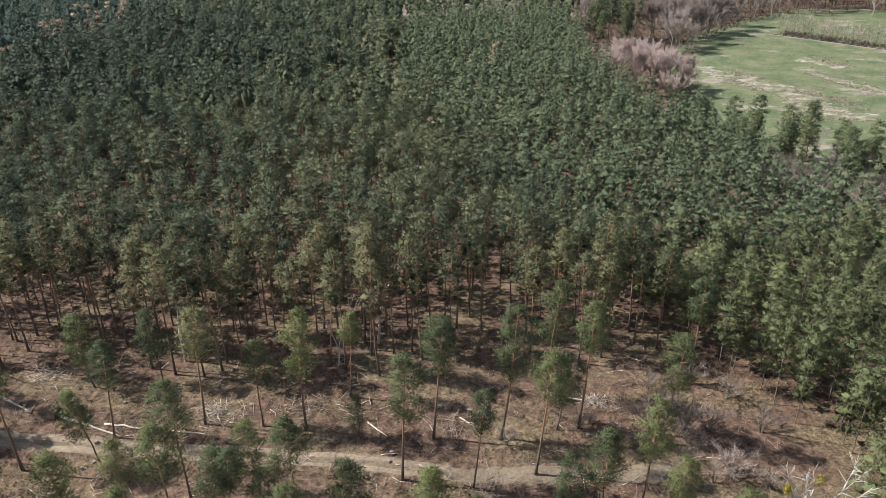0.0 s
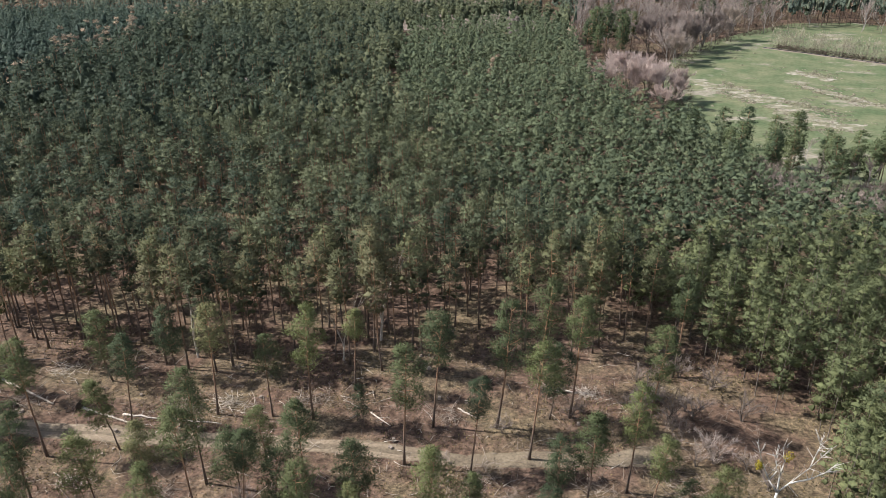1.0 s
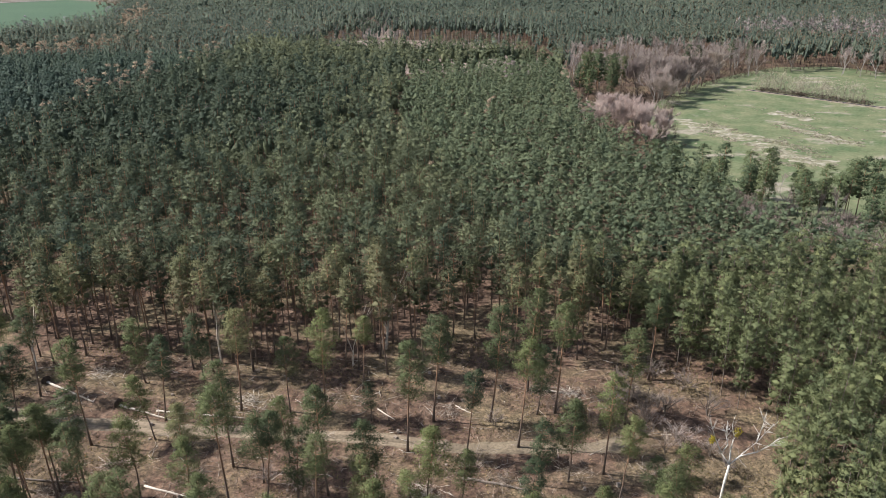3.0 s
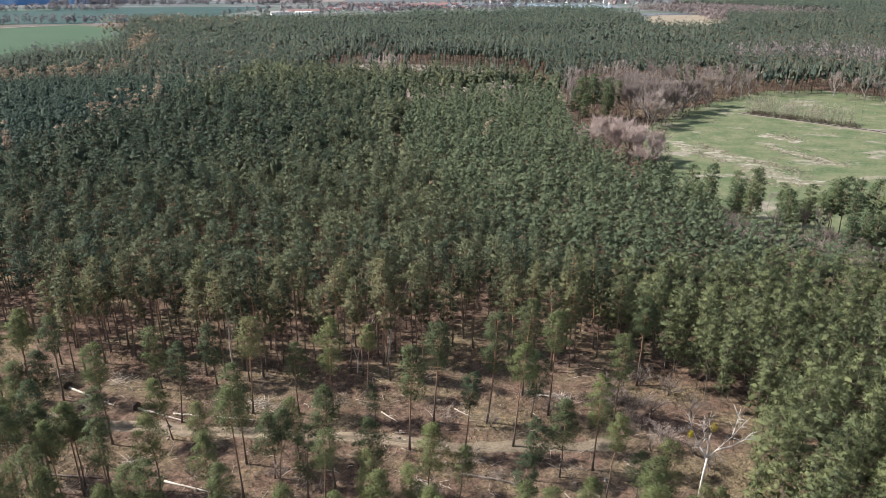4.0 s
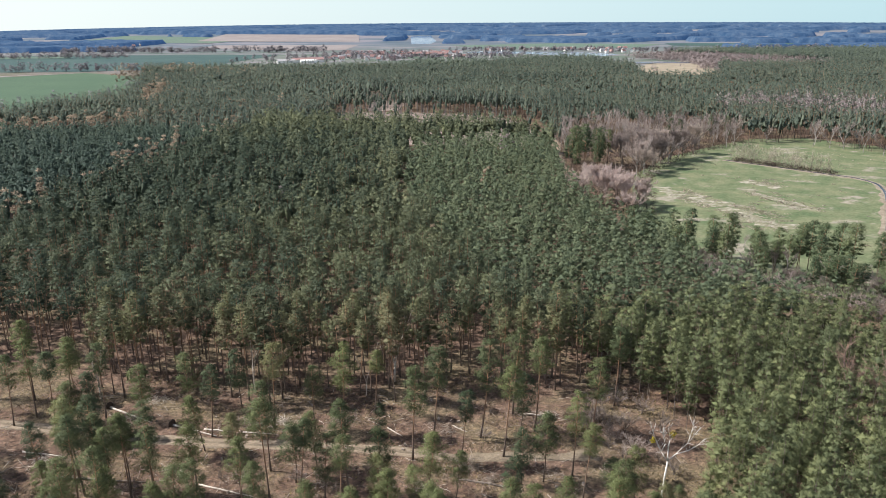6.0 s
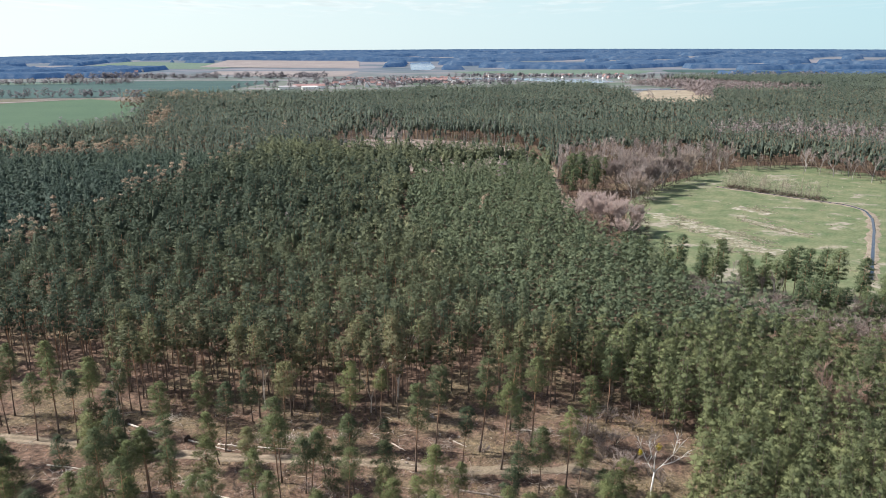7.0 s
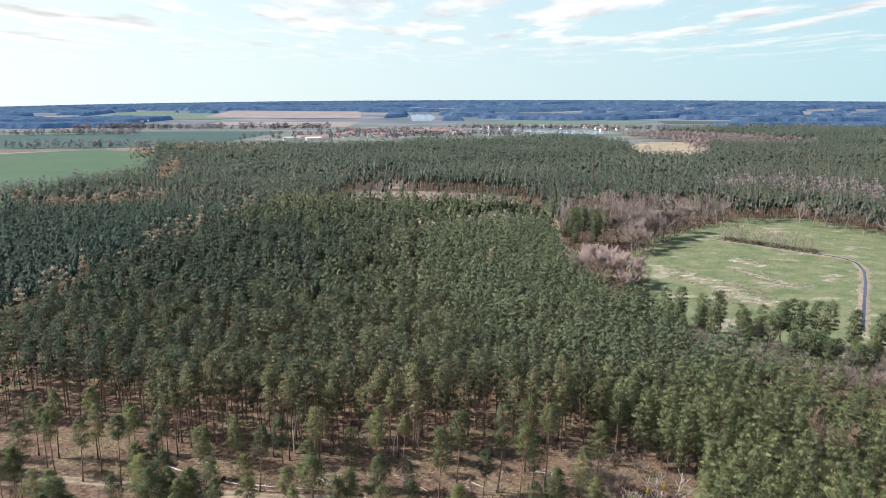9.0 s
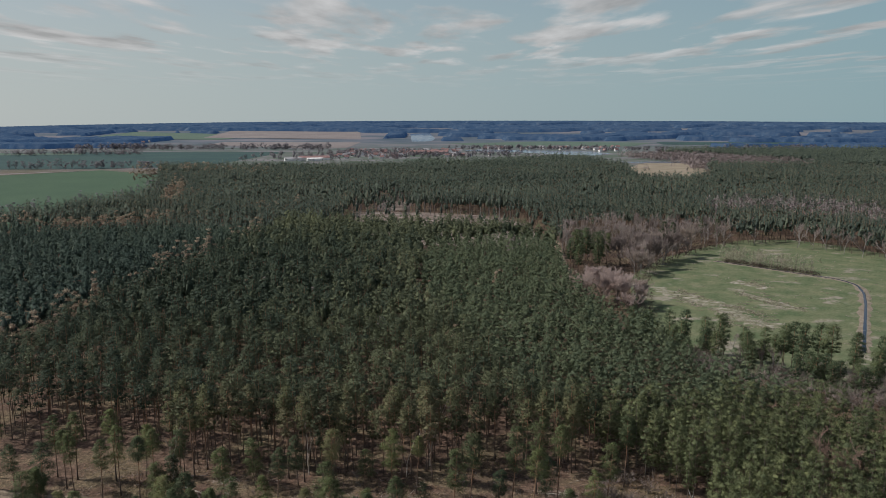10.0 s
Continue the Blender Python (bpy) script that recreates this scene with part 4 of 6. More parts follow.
# ---- the woods beyond, too many to count ----
def wood(name, seed, x, y, height, radius, base, clumps, each, length, width, profile, mat, label, category, trunk=0.0, spread_h=0.09, bark=None, tint=(0.0, 1.0), rise=0.5, flat=0.55, pad=0.36, fuzz=1.0, solid=(), ragged=0.3, heart=0.42, core=0.52, up=0.0):
    """A stand as one mass: open crowns of tufts with no heart, crowns on a solid heart of so many rings and sides, or thin sprigs in clumps."""
    rng = np.random.default_rng(seed)
    n = len(x)
    z = land(x, y)
    h = height * np.clip(rng.normal(1, spread_h, n), 0.72, 1.25)
    # stands differ a little from place to place
    h = h * (1 + 0.07 * np.sign(np.sin(x * 0.02 + 0.9 * np.sin(y * 0.013)) * np.sin(y * 0.023 + 0.8)) * (y > 380))
    patch = 0.5 + 0.25 * np.sin(x * 0.031 + y * 0.017 + seed) + 0.25 * np.sin(x * 0.012 - y * 0.027)
    t = np.clip(0.68 * rng.random(n) + 0.25 * patch + 0.15 * rng.random(n) ** 4, 0, 1)
    # pine tints go darker towards the west, fading out beyond 320 m
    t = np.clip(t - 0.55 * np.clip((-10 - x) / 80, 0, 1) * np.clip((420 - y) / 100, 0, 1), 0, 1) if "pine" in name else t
    t = tint[0] + (tint[1] - tint[0]) * t
    wide_r, low = radius * rng.uniform(0.8, 1.22, n), np.clip(rng.normal(base, 0.05, n), 0.05, 0.8)
    if heart <= 0:
        V, F, tree, nrm, _ = crowns(rng, x, y, z, h, wide_r, low, clumps, each, length, width, profile, pad, flat, 0.76, mound=0.62, core=core, ragged=0.36)
    elif solid:
        V0, F0, t0, n0 = masses(rng, x, y, z, h * (0.72 + 0.2 * heart), wide_r * heart, low, *solid, profile, ragged)
        V1, F1, t1, n1, _ = crowns(rng, x, y, z, h, wide_r, low, clumps, each, length, width, profile, pad, flat, 0.76, mound=0.68, core=core)
        V, F, tree, nrm = np.concatenate([V0, V1]), np.concatenate([F0, F1 + len(V0)]), np.concatenate([t0, t1]), np.concatenate([n0, n1])
    else:
        V, tree, nrm = sprigs(rng, x, y, z, h, wide_r, low, clumps, each, length, width, profile, pad=pad, flat=flat, rise=rise, fuzz=fuzz)
        F = np.arange(len(V)).reshape(-1, 3)
    nrm = nrm * (1 - up) + np.array([0, 0, up])
    nrm = nrm / (np.linalg.norm(nrm, axis=-1, keepdims=True) + 1e-6)
    ob = mesh_object(name, tri_mesh(name, V, F, t[tree], nrm), mat)
    if trunk > 0:
        Vt, Ft = stems(x, y, z, h * 0.92, trunk * rng.uniform(0.8, 1.25, n), rng.normal(size=(n, 2)) * 0.4)
        mesh_object("trunks", tri_mesh("trunks", Vt, Ft), bark or M_BARK, ob)
    return tagged(ob, label, category, kind="stuff")


RIDE = lambda y: np.interp(y, [120, 176, 230, 280, 395, 480], [-152, -148, -144.5, -139, -126, -112])
BELT = [(68, 318), (110, 318), (118, 338), (152, 382), (192, 416), (200, 450), (150, 470), (100, 470), (80, 440), (72, 400)]
CLEAR1 = [(-88, 440), (-60, 426), (-10, 412), (42, 406), (62, 396), (66, 440), (66, 520), (45, 570), (-20, 600), (-88, 604)]
CLEAR2 = [(-68, 606), (-38, 606), (-30, 670), (-58, 710), (-76, 692)]
RIDE_R = [(62, 290), (62, 480), (70, 480), (72, 420), (67, 340), (67, 300)]
REED = [(250, 878), (300, 846), (352, 903), (442, 1180), (484, 1300), (474, 1424), (358, 1304), (298, 1150), (262, 980)]
BROWNWOOD = [(400, 1120), (560, 1080), (640, 1180), (560, 1500), (380, 1560), (440, 1300)]
BROWNROW = [(208, 512), (250, 500), (322, 428), (420, 392), (420, 450), (345, 485), (270, 556), (222, 560)]
OAKBAND = [(-330, 410), (-225, 440), (-208, 490), (-325, 446)]
OAKBAND2 = [(-236, 555), (-292, 760), (-308, 760), (-256, 555)]
OPEN = (MEADOW, GREEN, BELT, CLEAR1, CLEAR2, RIDE_R, REED, OAKBAND, OAKBAND2)
free = lambda x, y: wide(x, y) & ~np.any([inside(x, y, p) for p in OPEN], axis=0)
old = lambda x, y: free(x, y) & (y > 92 + recess(x)) & ~inside(x, y, YOUNG) & (x > RIDE(y) + 6) & (x < np.where(y > 374, 64, 62)) & ~((x > 50) & (y > 100) & (y < 300)) & ~((y > 225) & (y < 352) & (x > -16.8))
OLD_LABEL = "dense old pine forest with rounded green crowns"
a = scatter(rng, -160, 60, EDGE_Y, 178, 4.9, old, 0.34)
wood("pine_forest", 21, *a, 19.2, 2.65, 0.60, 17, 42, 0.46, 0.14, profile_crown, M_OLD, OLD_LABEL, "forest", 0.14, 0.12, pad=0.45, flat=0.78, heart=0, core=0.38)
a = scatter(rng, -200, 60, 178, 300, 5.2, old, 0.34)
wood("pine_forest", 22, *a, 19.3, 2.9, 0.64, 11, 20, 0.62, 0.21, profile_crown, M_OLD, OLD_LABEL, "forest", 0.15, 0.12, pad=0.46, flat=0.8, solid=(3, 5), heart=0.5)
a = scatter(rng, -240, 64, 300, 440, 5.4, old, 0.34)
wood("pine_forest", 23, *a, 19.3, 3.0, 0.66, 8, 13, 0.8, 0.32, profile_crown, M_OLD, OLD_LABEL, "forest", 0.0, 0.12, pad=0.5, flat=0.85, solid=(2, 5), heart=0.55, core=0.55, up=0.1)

young = lambda x, y: inside(x, y, YOUNG) & wide(x, y)
YOUNG_LABEL = "dense young pine plantation with pointed green crowns"
a = scatter(rng, 30, 160, 28, 114, 3.9, lambda x, y: young(x, y) & (np.hypot(x - 79, y - 78) > 5.5) & (np.hypot(x - 85, y - 76) > 5.0))
wood("pine_plantation", 31, *a, 14.6, 2.4, 0.28, 20, 54, 0.42, 0.11, profile_crown, M_YOUNG, YOUNG_LABEL, "plantation", 0.09, 0.2, M_GREYBARK, pad=0.40, flat=0.85, heart=0, core=0.47)
a = scatter(rng, -20, 170, 112, 230, 3.5, young)
wood("pine_plantation", 32, *a, 15.2, 2.1, 0.46, 11, 18, 0.52, 0.16, profile_crown, M_YOUNGFAR, YOUNG_LABEL, "plantation", 0.0, 0.17, M_GREYBARK, pad=0.44, flat=0.85, heart=0, core=0.6)
a = scatter(rng, -20, 80, 230, 376, 3.5, young)
wood("pine_plantation", 33, *a, 15.4, 2.05, 0.52, 7, 11, 0.66, 0.24, profile_crown, M_YOUNGFAR, YOUNG_LABEL, "plantation", 0.0, 0.10, pad=0.5, flat=0.9, heart=0, core=0.64)

# left of the ride: a darker, denser stand
left = lambda x, y: free(x, y) & (x < RIDE(y) - 8)
a = scatter(rng, -330, -100, 120, 420, 4.7, lambda x, y: left(x, y) & (y < 420 - 0.1 * (x + 200)))
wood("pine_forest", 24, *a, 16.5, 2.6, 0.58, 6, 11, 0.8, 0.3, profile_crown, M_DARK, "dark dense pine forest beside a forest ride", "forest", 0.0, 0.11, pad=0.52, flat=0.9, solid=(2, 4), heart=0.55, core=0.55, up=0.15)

# farther woods, up to the village
far_free = lambda x, y: free(x, y) & ~inside(x, y, BROWNROW) & ~inside(x, y, BROWNWOOD) & ~((x > RIDE(y)) & (y < 440) & (x < 62)) & ~((x < RIDE(y)) & (y < 420 - 0.1 * (x + 200))) & ~((x > 50) & (y < 400) & (x < 226) & ~((x > 190) & (y > 416))) & ~((x > 60) & (y < 330))
a = scatter(rng, -420, 420, 300, 620, 5.4, lambda x, y: far_free(x, y) & ((x < 62) & (y > 420) | (y > 380 + 0.35 * np.abs(x - 100)) & (x >= 62) | (x > 240)))
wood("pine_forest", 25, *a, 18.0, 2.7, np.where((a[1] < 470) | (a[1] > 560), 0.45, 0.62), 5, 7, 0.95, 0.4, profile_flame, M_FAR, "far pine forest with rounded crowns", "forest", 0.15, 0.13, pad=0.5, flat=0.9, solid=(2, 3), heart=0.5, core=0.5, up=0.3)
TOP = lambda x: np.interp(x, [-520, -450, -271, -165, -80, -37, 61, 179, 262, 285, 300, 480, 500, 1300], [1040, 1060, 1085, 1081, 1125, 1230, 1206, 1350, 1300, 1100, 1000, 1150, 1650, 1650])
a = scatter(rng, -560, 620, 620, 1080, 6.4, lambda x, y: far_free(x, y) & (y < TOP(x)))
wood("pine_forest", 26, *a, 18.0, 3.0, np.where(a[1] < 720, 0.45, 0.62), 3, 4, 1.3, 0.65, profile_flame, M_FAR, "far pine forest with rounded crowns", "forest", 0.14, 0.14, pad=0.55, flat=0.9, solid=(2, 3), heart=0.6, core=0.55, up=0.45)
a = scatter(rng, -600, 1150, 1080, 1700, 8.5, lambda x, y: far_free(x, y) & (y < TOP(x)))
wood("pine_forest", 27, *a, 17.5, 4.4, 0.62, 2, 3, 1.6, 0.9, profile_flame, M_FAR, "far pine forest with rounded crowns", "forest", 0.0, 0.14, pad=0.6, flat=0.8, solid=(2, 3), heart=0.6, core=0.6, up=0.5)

# scattered pines on the felled clearing
a = scatter(rng, -90, 70, 385, 712, 9.5, lambda x, y: (inside(x, y, CLEAR1) | inside(x, y, CLEAR2)) & ((y > 566 - 0.3 * (x + 20)) | (np.sin(x * 0.7 + y) > 0.7)))
wood("pine_forest", 28, *a, 17.5, 2.3, 0.62, 7, 10, 0.8, 0.3, profile_round, M_FAR, "scattered pines left on a felled clearing", "forest", 0.3, bark=M_PALEBARK, solid=(3, 5), heart=0.5, core=0.58)

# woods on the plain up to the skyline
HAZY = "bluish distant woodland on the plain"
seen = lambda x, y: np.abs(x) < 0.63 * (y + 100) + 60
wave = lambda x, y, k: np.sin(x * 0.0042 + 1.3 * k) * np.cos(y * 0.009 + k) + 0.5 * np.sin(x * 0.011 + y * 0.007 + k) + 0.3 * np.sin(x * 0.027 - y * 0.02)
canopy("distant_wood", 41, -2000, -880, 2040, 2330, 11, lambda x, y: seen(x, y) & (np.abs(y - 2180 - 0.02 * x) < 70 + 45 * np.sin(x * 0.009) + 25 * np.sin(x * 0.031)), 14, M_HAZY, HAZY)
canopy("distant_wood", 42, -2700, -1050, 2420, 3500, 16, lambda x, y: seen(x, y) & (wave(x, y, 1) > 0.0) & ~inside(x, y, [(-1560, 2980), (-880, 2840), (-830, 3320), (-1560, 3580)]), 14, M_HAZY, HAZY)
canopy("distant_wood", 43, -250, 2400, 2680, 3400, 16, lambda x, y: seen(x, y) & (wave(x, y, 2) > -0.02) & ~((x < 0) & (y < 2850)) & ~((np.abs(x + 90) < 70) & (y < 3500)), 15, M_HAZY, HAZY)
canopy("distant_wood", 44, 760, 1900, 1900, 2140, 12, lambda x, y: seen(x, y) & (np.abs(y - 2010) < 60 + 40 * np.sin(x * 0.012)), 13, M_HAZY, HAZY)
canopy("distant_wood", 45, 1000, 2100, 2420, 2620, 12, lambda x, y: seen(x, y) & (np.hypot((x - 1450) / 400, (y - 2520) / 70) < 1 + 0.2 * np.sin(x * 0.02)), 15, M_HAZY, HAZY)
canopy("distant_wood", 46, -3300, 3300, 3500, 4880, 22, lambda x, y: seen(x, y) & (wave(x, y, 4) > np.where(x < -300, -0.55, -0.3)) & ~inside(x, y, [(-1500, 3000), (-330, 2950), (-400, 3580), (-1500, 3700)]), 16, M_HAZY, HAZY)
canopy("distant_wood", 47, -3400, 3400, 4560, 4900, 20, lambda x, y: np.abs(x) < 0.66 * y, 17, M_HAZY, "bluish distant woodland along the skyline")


# ---- bare broadleaved trees ----
def bare_kind(seed, height, spread_r, limbs, twigs, twig_len, twig_w, sides=4, stems_n=1, forks=4):
    """The meshes of a leafless tree, its foot at the origin: trunk and limbs, and the haze of twigs."""
    rng = np.random.default_rng(seed)
    wood_seg, tips = [], []

    def grow(p, way, ln, r, depth):
        q = p + way * ln
        wood_seg.append((p, q, r, r * 0.68))
        if depth <= 1:
            tips.append((p, q))
        if depth == 0:
            return
        for i in range(2 if depth < 3 else limbs):
            turn = rng.normal(size=3) * (0.42 if depth < 3 else 0.5)
            w = way + turn * spread_r / (0.35 * height)
            w[2] = max(w[2], 0.12) + 0.18
            w /= np.linalg.norm(w)
            grow(p + way * ln * (1.0 if i == 0 else rng.uniform(0.55, 1.0)), w, ln * rng.uniform(0.66, 0.86), r * 0.62, depth - 1)

    for i in range(stems_n):
        a = rng.random() * 6.28
        w = np.array([math.cos(a) * 0.25, math.sin(a) * 0.25, 1.0]) if stems_n > 1 else np.array([rng.normal() * 0.06, rng.normal() * 0.06, 1.0])
        grow(np.array([0.0, 0, -0.2]), w / np.linalg.norm(w), height * (0.29 if stems_n == 1 else 0.2), (0.011 if stems_n == 1 else 0.006) * height + 0.03, forks)
    V, F = tubes(wood_seg, sides, False)
    k = height / max(1.0, V[:, 2].max() + twig_len * 0.6)
    V = V * k
    trunk = tri_mesh("trunk", V, F)
    tip = np.array([(p, q) for p, q in tips]) * k
    pick = rng.integers(len(tip), size=twigs)
    f = rng.random((twigs, 1))
    P = tip[pick, 0] * (1 - f) + tip[pick, 1] * f
    way = tip[pick, 1] - tip[pick, 0]
    way /= np.linalg.norm(way, axis=1, keepdims=True) + 1e-6
    out = way + rng.normal(size=(twigs, 3)) * 0.55
    out[:, 2] += 0.3
    out /= np.linalg.norm(out, axis=1, keepdims=True)
    side = np.cross(out, rng.normal(size=(twigs, 3)))
    side /= np.linalg.norm(side, axis=1, keepdims=True) + 1e-6
    ln, wd = twig_len * rng.uniform(0.5, 1.4, (twigs, 1)), twig_w * 0.5
    T = np.stack([P - side * wd, P + side * wd, P + out * ln], 1).reshape(-1, 3)
    return trunk, tri_mesh("twigs", T, np.arange(len(T)))


bare_first = {}


def plant_bare(name, kind, x, y, height, nominal, bark, twig_mat, label, group="", turn=0.0):
    """A leafless tree; the first of a kind is built, the next ones are its copies."""
    s = height / nominal
    m = Matrix.Translation((x, y, float(land(x, y)))) @ Matrix.Rotation(turn, 4, "Z")
    key = (id(kind), name, twig_mat.name)
    if key not in bare_first:
        root = new(name)
        t, w = (me.copy() for me in kind)
        mesh_object("trunk", t, bark, root)
        tagged(mesh_object("twigwork", w, twig_mat, root), kind="stuff")
        root.matrix_basis = m @ Matrix.Scale(s, 4)
        bare_first[key] = (root, s)
    else:
        proto, s0 = bare_first[key]
        root = copy_thing(proto, Matrix())
        root.matrix_basis = m @ Matrix.Scale(s, 4)
    return tagged(root, label, "shrub" if "shrub" in name else "tree", group)


rng = np.random.default_rng(77)
BROAD = [bare_kind(400 + i, 18.0, 3.4 + 0.5 * i, 3, 850, 1.5, 0.075, 3) for i in range(4)]
DENSE = [bare_kind(420 + i, 16.0, 4.2, 3, 7000, 1.3, 0.085, 3, stems_n=3) for i in range(3)]
SHRUB = [bare_kind(440 + i, 4.0, 2.2, 3, 480, 0.7, 0.03, 3, 3, 3) for i in range(3)]

# the pinkish clump at the corner of the meadow
for x, y, h in ((61, 256, 16), (66, 250, 17), (72, 247, 16), (78, 251, 16), (70, 261, 18), (64, 268, 17), (77, 265, 16), (82, 244, 12), (84, 256, 13), (76, 238, 11)):
    plant_bare("bare_tree", DENSE[int(rng.integers(3))], x, y, h, 16.0, M_GREYBARK, M_PINK, "bushy leafless tree with pinkish-grey twigs by the meadow", "bare trees by the meadow", rng.random() * 6.28)
# the belt of bare trees behind it
bx, by = scatter(rng, 66, 205, 318, 470, 10.0, lambda x, y: inside(x, y, BELT) & ~((x > 60) & (x < 96) & (y > 300) & (y < 364)))
for x, y in zip(bx, by):
    pale = rng.random() < 0.3
    plant_bare("bare_tree", BROAD[int(rng.integers(4))], float(x), float(y), float(rng.uniform(11, 20)), 18.0, M_PALEBARK if pale else M_GREYBARK, M_TWIG_OB, "tall leafless birch with pale trunk in a belt of trees" if pale else "tall leafless tree with grey-brown twigs", "bare trees of the belt", rng.random() * 6.28)
for x, y, h in ((112, 338, 18), (104, 331, 17), (120, 350, 19), (128, 361, 18), (138, 372, 17), (147, 380, 18), (98, 346, 19), (110, 354, 20), (122, 366, 18), (100, 320, 15)):
    plant_bare("bare_tree", DENSE[int(rng.integers(3))], x, y, h, 16.0, M_GREYBARK, M_TWIG_OB, "broad leafless tree with grey-brown twigs by the meadow", "bare trees of the belt", rng.random() * 6.28)
# a few pines among them
for x, y, h in ((70, 342, 21), (76, 337, 22), (82, 341, 21), (78, 349, 22.5), (86, 347, 21), (73, 348, 22), (83, 334, 20), (66, 330, 18), (69, 322, 17), (91, 352, 19), (80, 326, 17), (76, 356, 20), (140, 404, 18), (148, 412, 17), (174, 430, 18), (182, 424, 17)):
    plant_pine(MEADOW_KINDS, int(rng.integers(3)), x, y, h, 16.0, (0, 0), rng.random() * 6.28, "broad dark pine among leafless trees", "pines by the meadow")
# the row of taller pines before the meadow
for x, y, h in ((66, 200, 14), (70, 190, 15), (73, 196, 14), (82, 184, 17), (79, 190, 15), (88, 177, 16.5), (92, 177, 17.5), (96, 182, 16), (85, 172, 14), (109, 165, 17), (113, 166, 17.5), (118, 168, 16), (121, 165, 17), (124, 162, 17.5), (127, 154, 17), (131, 158, 16), (104, 168, 15), (134, 150, 17), (140, 156, 17), (138, 146, 16), (145, 150, 17), (100, 175, 13.5)):
    plant_pine(MEADOW_KINDS, int(rng.integers(3)), x, y, h, 16.0, tuple(rng.normal(size=2) * 0.5), rng.random() * 6.28, "spreading dark green pine beside the meadow", "pines by the meadow")
for i in range(44):
    x = float(rng.uniform(64, 142))
    y = float(np.interp(x, [64, 80, 100, 142], [196, 176, 158, 136]) + rng.uniform(-16, 10))
    plant_pine(MEADOW_KINDS, int(rng.integers(4)), x, y, float(rng.uniform(10, 16)), 16.0, tuple(rng.normal(size=2) * 0.4), rng.random() * 6.28, "young dark green pine beside the meadow", "pines by the meadow")
for i in range(84):
    x = float(rng.uniform(80, 138))
    y = float(np.interp(x, [80, 90, 100, 138], [150, 145, 130, 112]) + rng.uniform(0, 34))
    plant_bare("bare_shrub", SHRUB[int(rng.integers(3))], x, y, float(rng.uniform(5, 9)), 4.0, M_GREYBARK, M_TWIG_OB, "grey-brown leafless shrub between pines and meadow", "shrubs by the meadow", rng.random() * 6.28)
for x, y, h in ((101, 163, 12), (104, 159, 11), (98, 168, 10), (112, 150, 11), (122, 143, 10), (96, 195, 8), (102, 188, 7)):
    plant_bare("bare_tree", BROAD[int(rng.integers(4))], x, y, h, 18.0, M_GREYBARK, M_TWIG_OB, "grey-brown leafless tree between pines and meadow", "bare trees by the meadow", rng.random() * 6.28)
# thicket at the corner of the open stand
for i in range(20):
    x, y = float(rng.uniform(27, 47)), float(rng.uniform(60, 86))
    plant_bare("bare_shrub", SHRUB[int(rng.integers(3))], x, y, float(rng.uniform(2.5, 6)), 4.0, M_GREYBARK, M_TWIG_OB, "grey leafless shrub on the forest clearing", "shrubs of the clearing", rng.random() * 6.28)
for i in range(14):
    x, y = float(rng.uniform(-60, 25)), float(rng.uniform(58, 92))
    plant_bare("bare_shrub", SHRUB[int(rng.integers(3))], x, y, float(rng.uniform(1.5, 4)), 4.0, M_GREYBARK, M_TWIG_OB, "thin leafless sapling on the forest clearing", "saplings of the clearing", rng.random() * 6.28)
for x, y, h in ((35.0, 50.2, 4.2), (37.6, 50.6, 3.6), (36.2, 49.0, 3.2), (33.6, 51.8, 3.4)):
    plant_bare("bare_shrub", SHRUB[int(rng.integers(3))], x, y, h, 4.0, M_GREYBARK, M_TWIG_OB, "grey leafless shrub at the foot of a birch", "shrubs of the clearing", rng.random() * 6.28)
# a reddish tree in the young plantation
for x, y, h, turn in ((79, 78, 17.5, 1.0), (85, 76, 16.5, 2.6)):
    plant_bare("bare_tree", BROAD[3], x, y, h, 18.0, M_GREYBARK, M_RED, "leafless reddish-brown tree among young pines", "", turn)
# bare trees at the far edge of the meadow
for x, y, h, pale in ((228, 404, 17, 1), (236, 399, 14, 0), (241, 392, 18, 1), (246, 380, 16, 0), (252, 370, 17, 1), (256, 352, 15, 1), (205, 416, 13, 0), (262, 338, 15, 0), (232, 410, 15, 0), (249, 390, 16, 1)):
    plant_bare("bare_tree", BROAD[int(rng.integers(4))], x, y, h, 18.0, M_PALEBARK if pale else M_GREYBARK, M_TWIG_OB, "tall leafless birch with pale trunk at the meadow edge" if pale else "tall leafless tree at the meadow edge", "bare trees by the meadow", rng.random() * 6.28)

# the hedge of saplings along the ditch
k = rng.random(170)
wood("hedge", 60, 164 + 34 * k + rng.normal(size=170) * 2.2, 363 - 40 * k + rng.normal(size=170) * 2.2, 8.0, 0.8, 0.12, 6, 7, 1.5, 0.06, profile_round, M_STRAW, "leafless hedge of thin saplings along a ditch", "hedge", 0.045, 0.2, M_GREYBARK, (0.5, 1.0), 1.6)
wood("ditch_scrub", 59, 162 + 37 * k + rng.normal(size=170) * 0.8, 359 - 41 * k + rng.normal(size=170) * 0.8, 2.0, 1.2, 0.02, 4, 8, 0.7, 0.14, profile_round, M_SCRUB, "dark brown scrub along a ditch bank", "scrub", 0.0, 0.2)
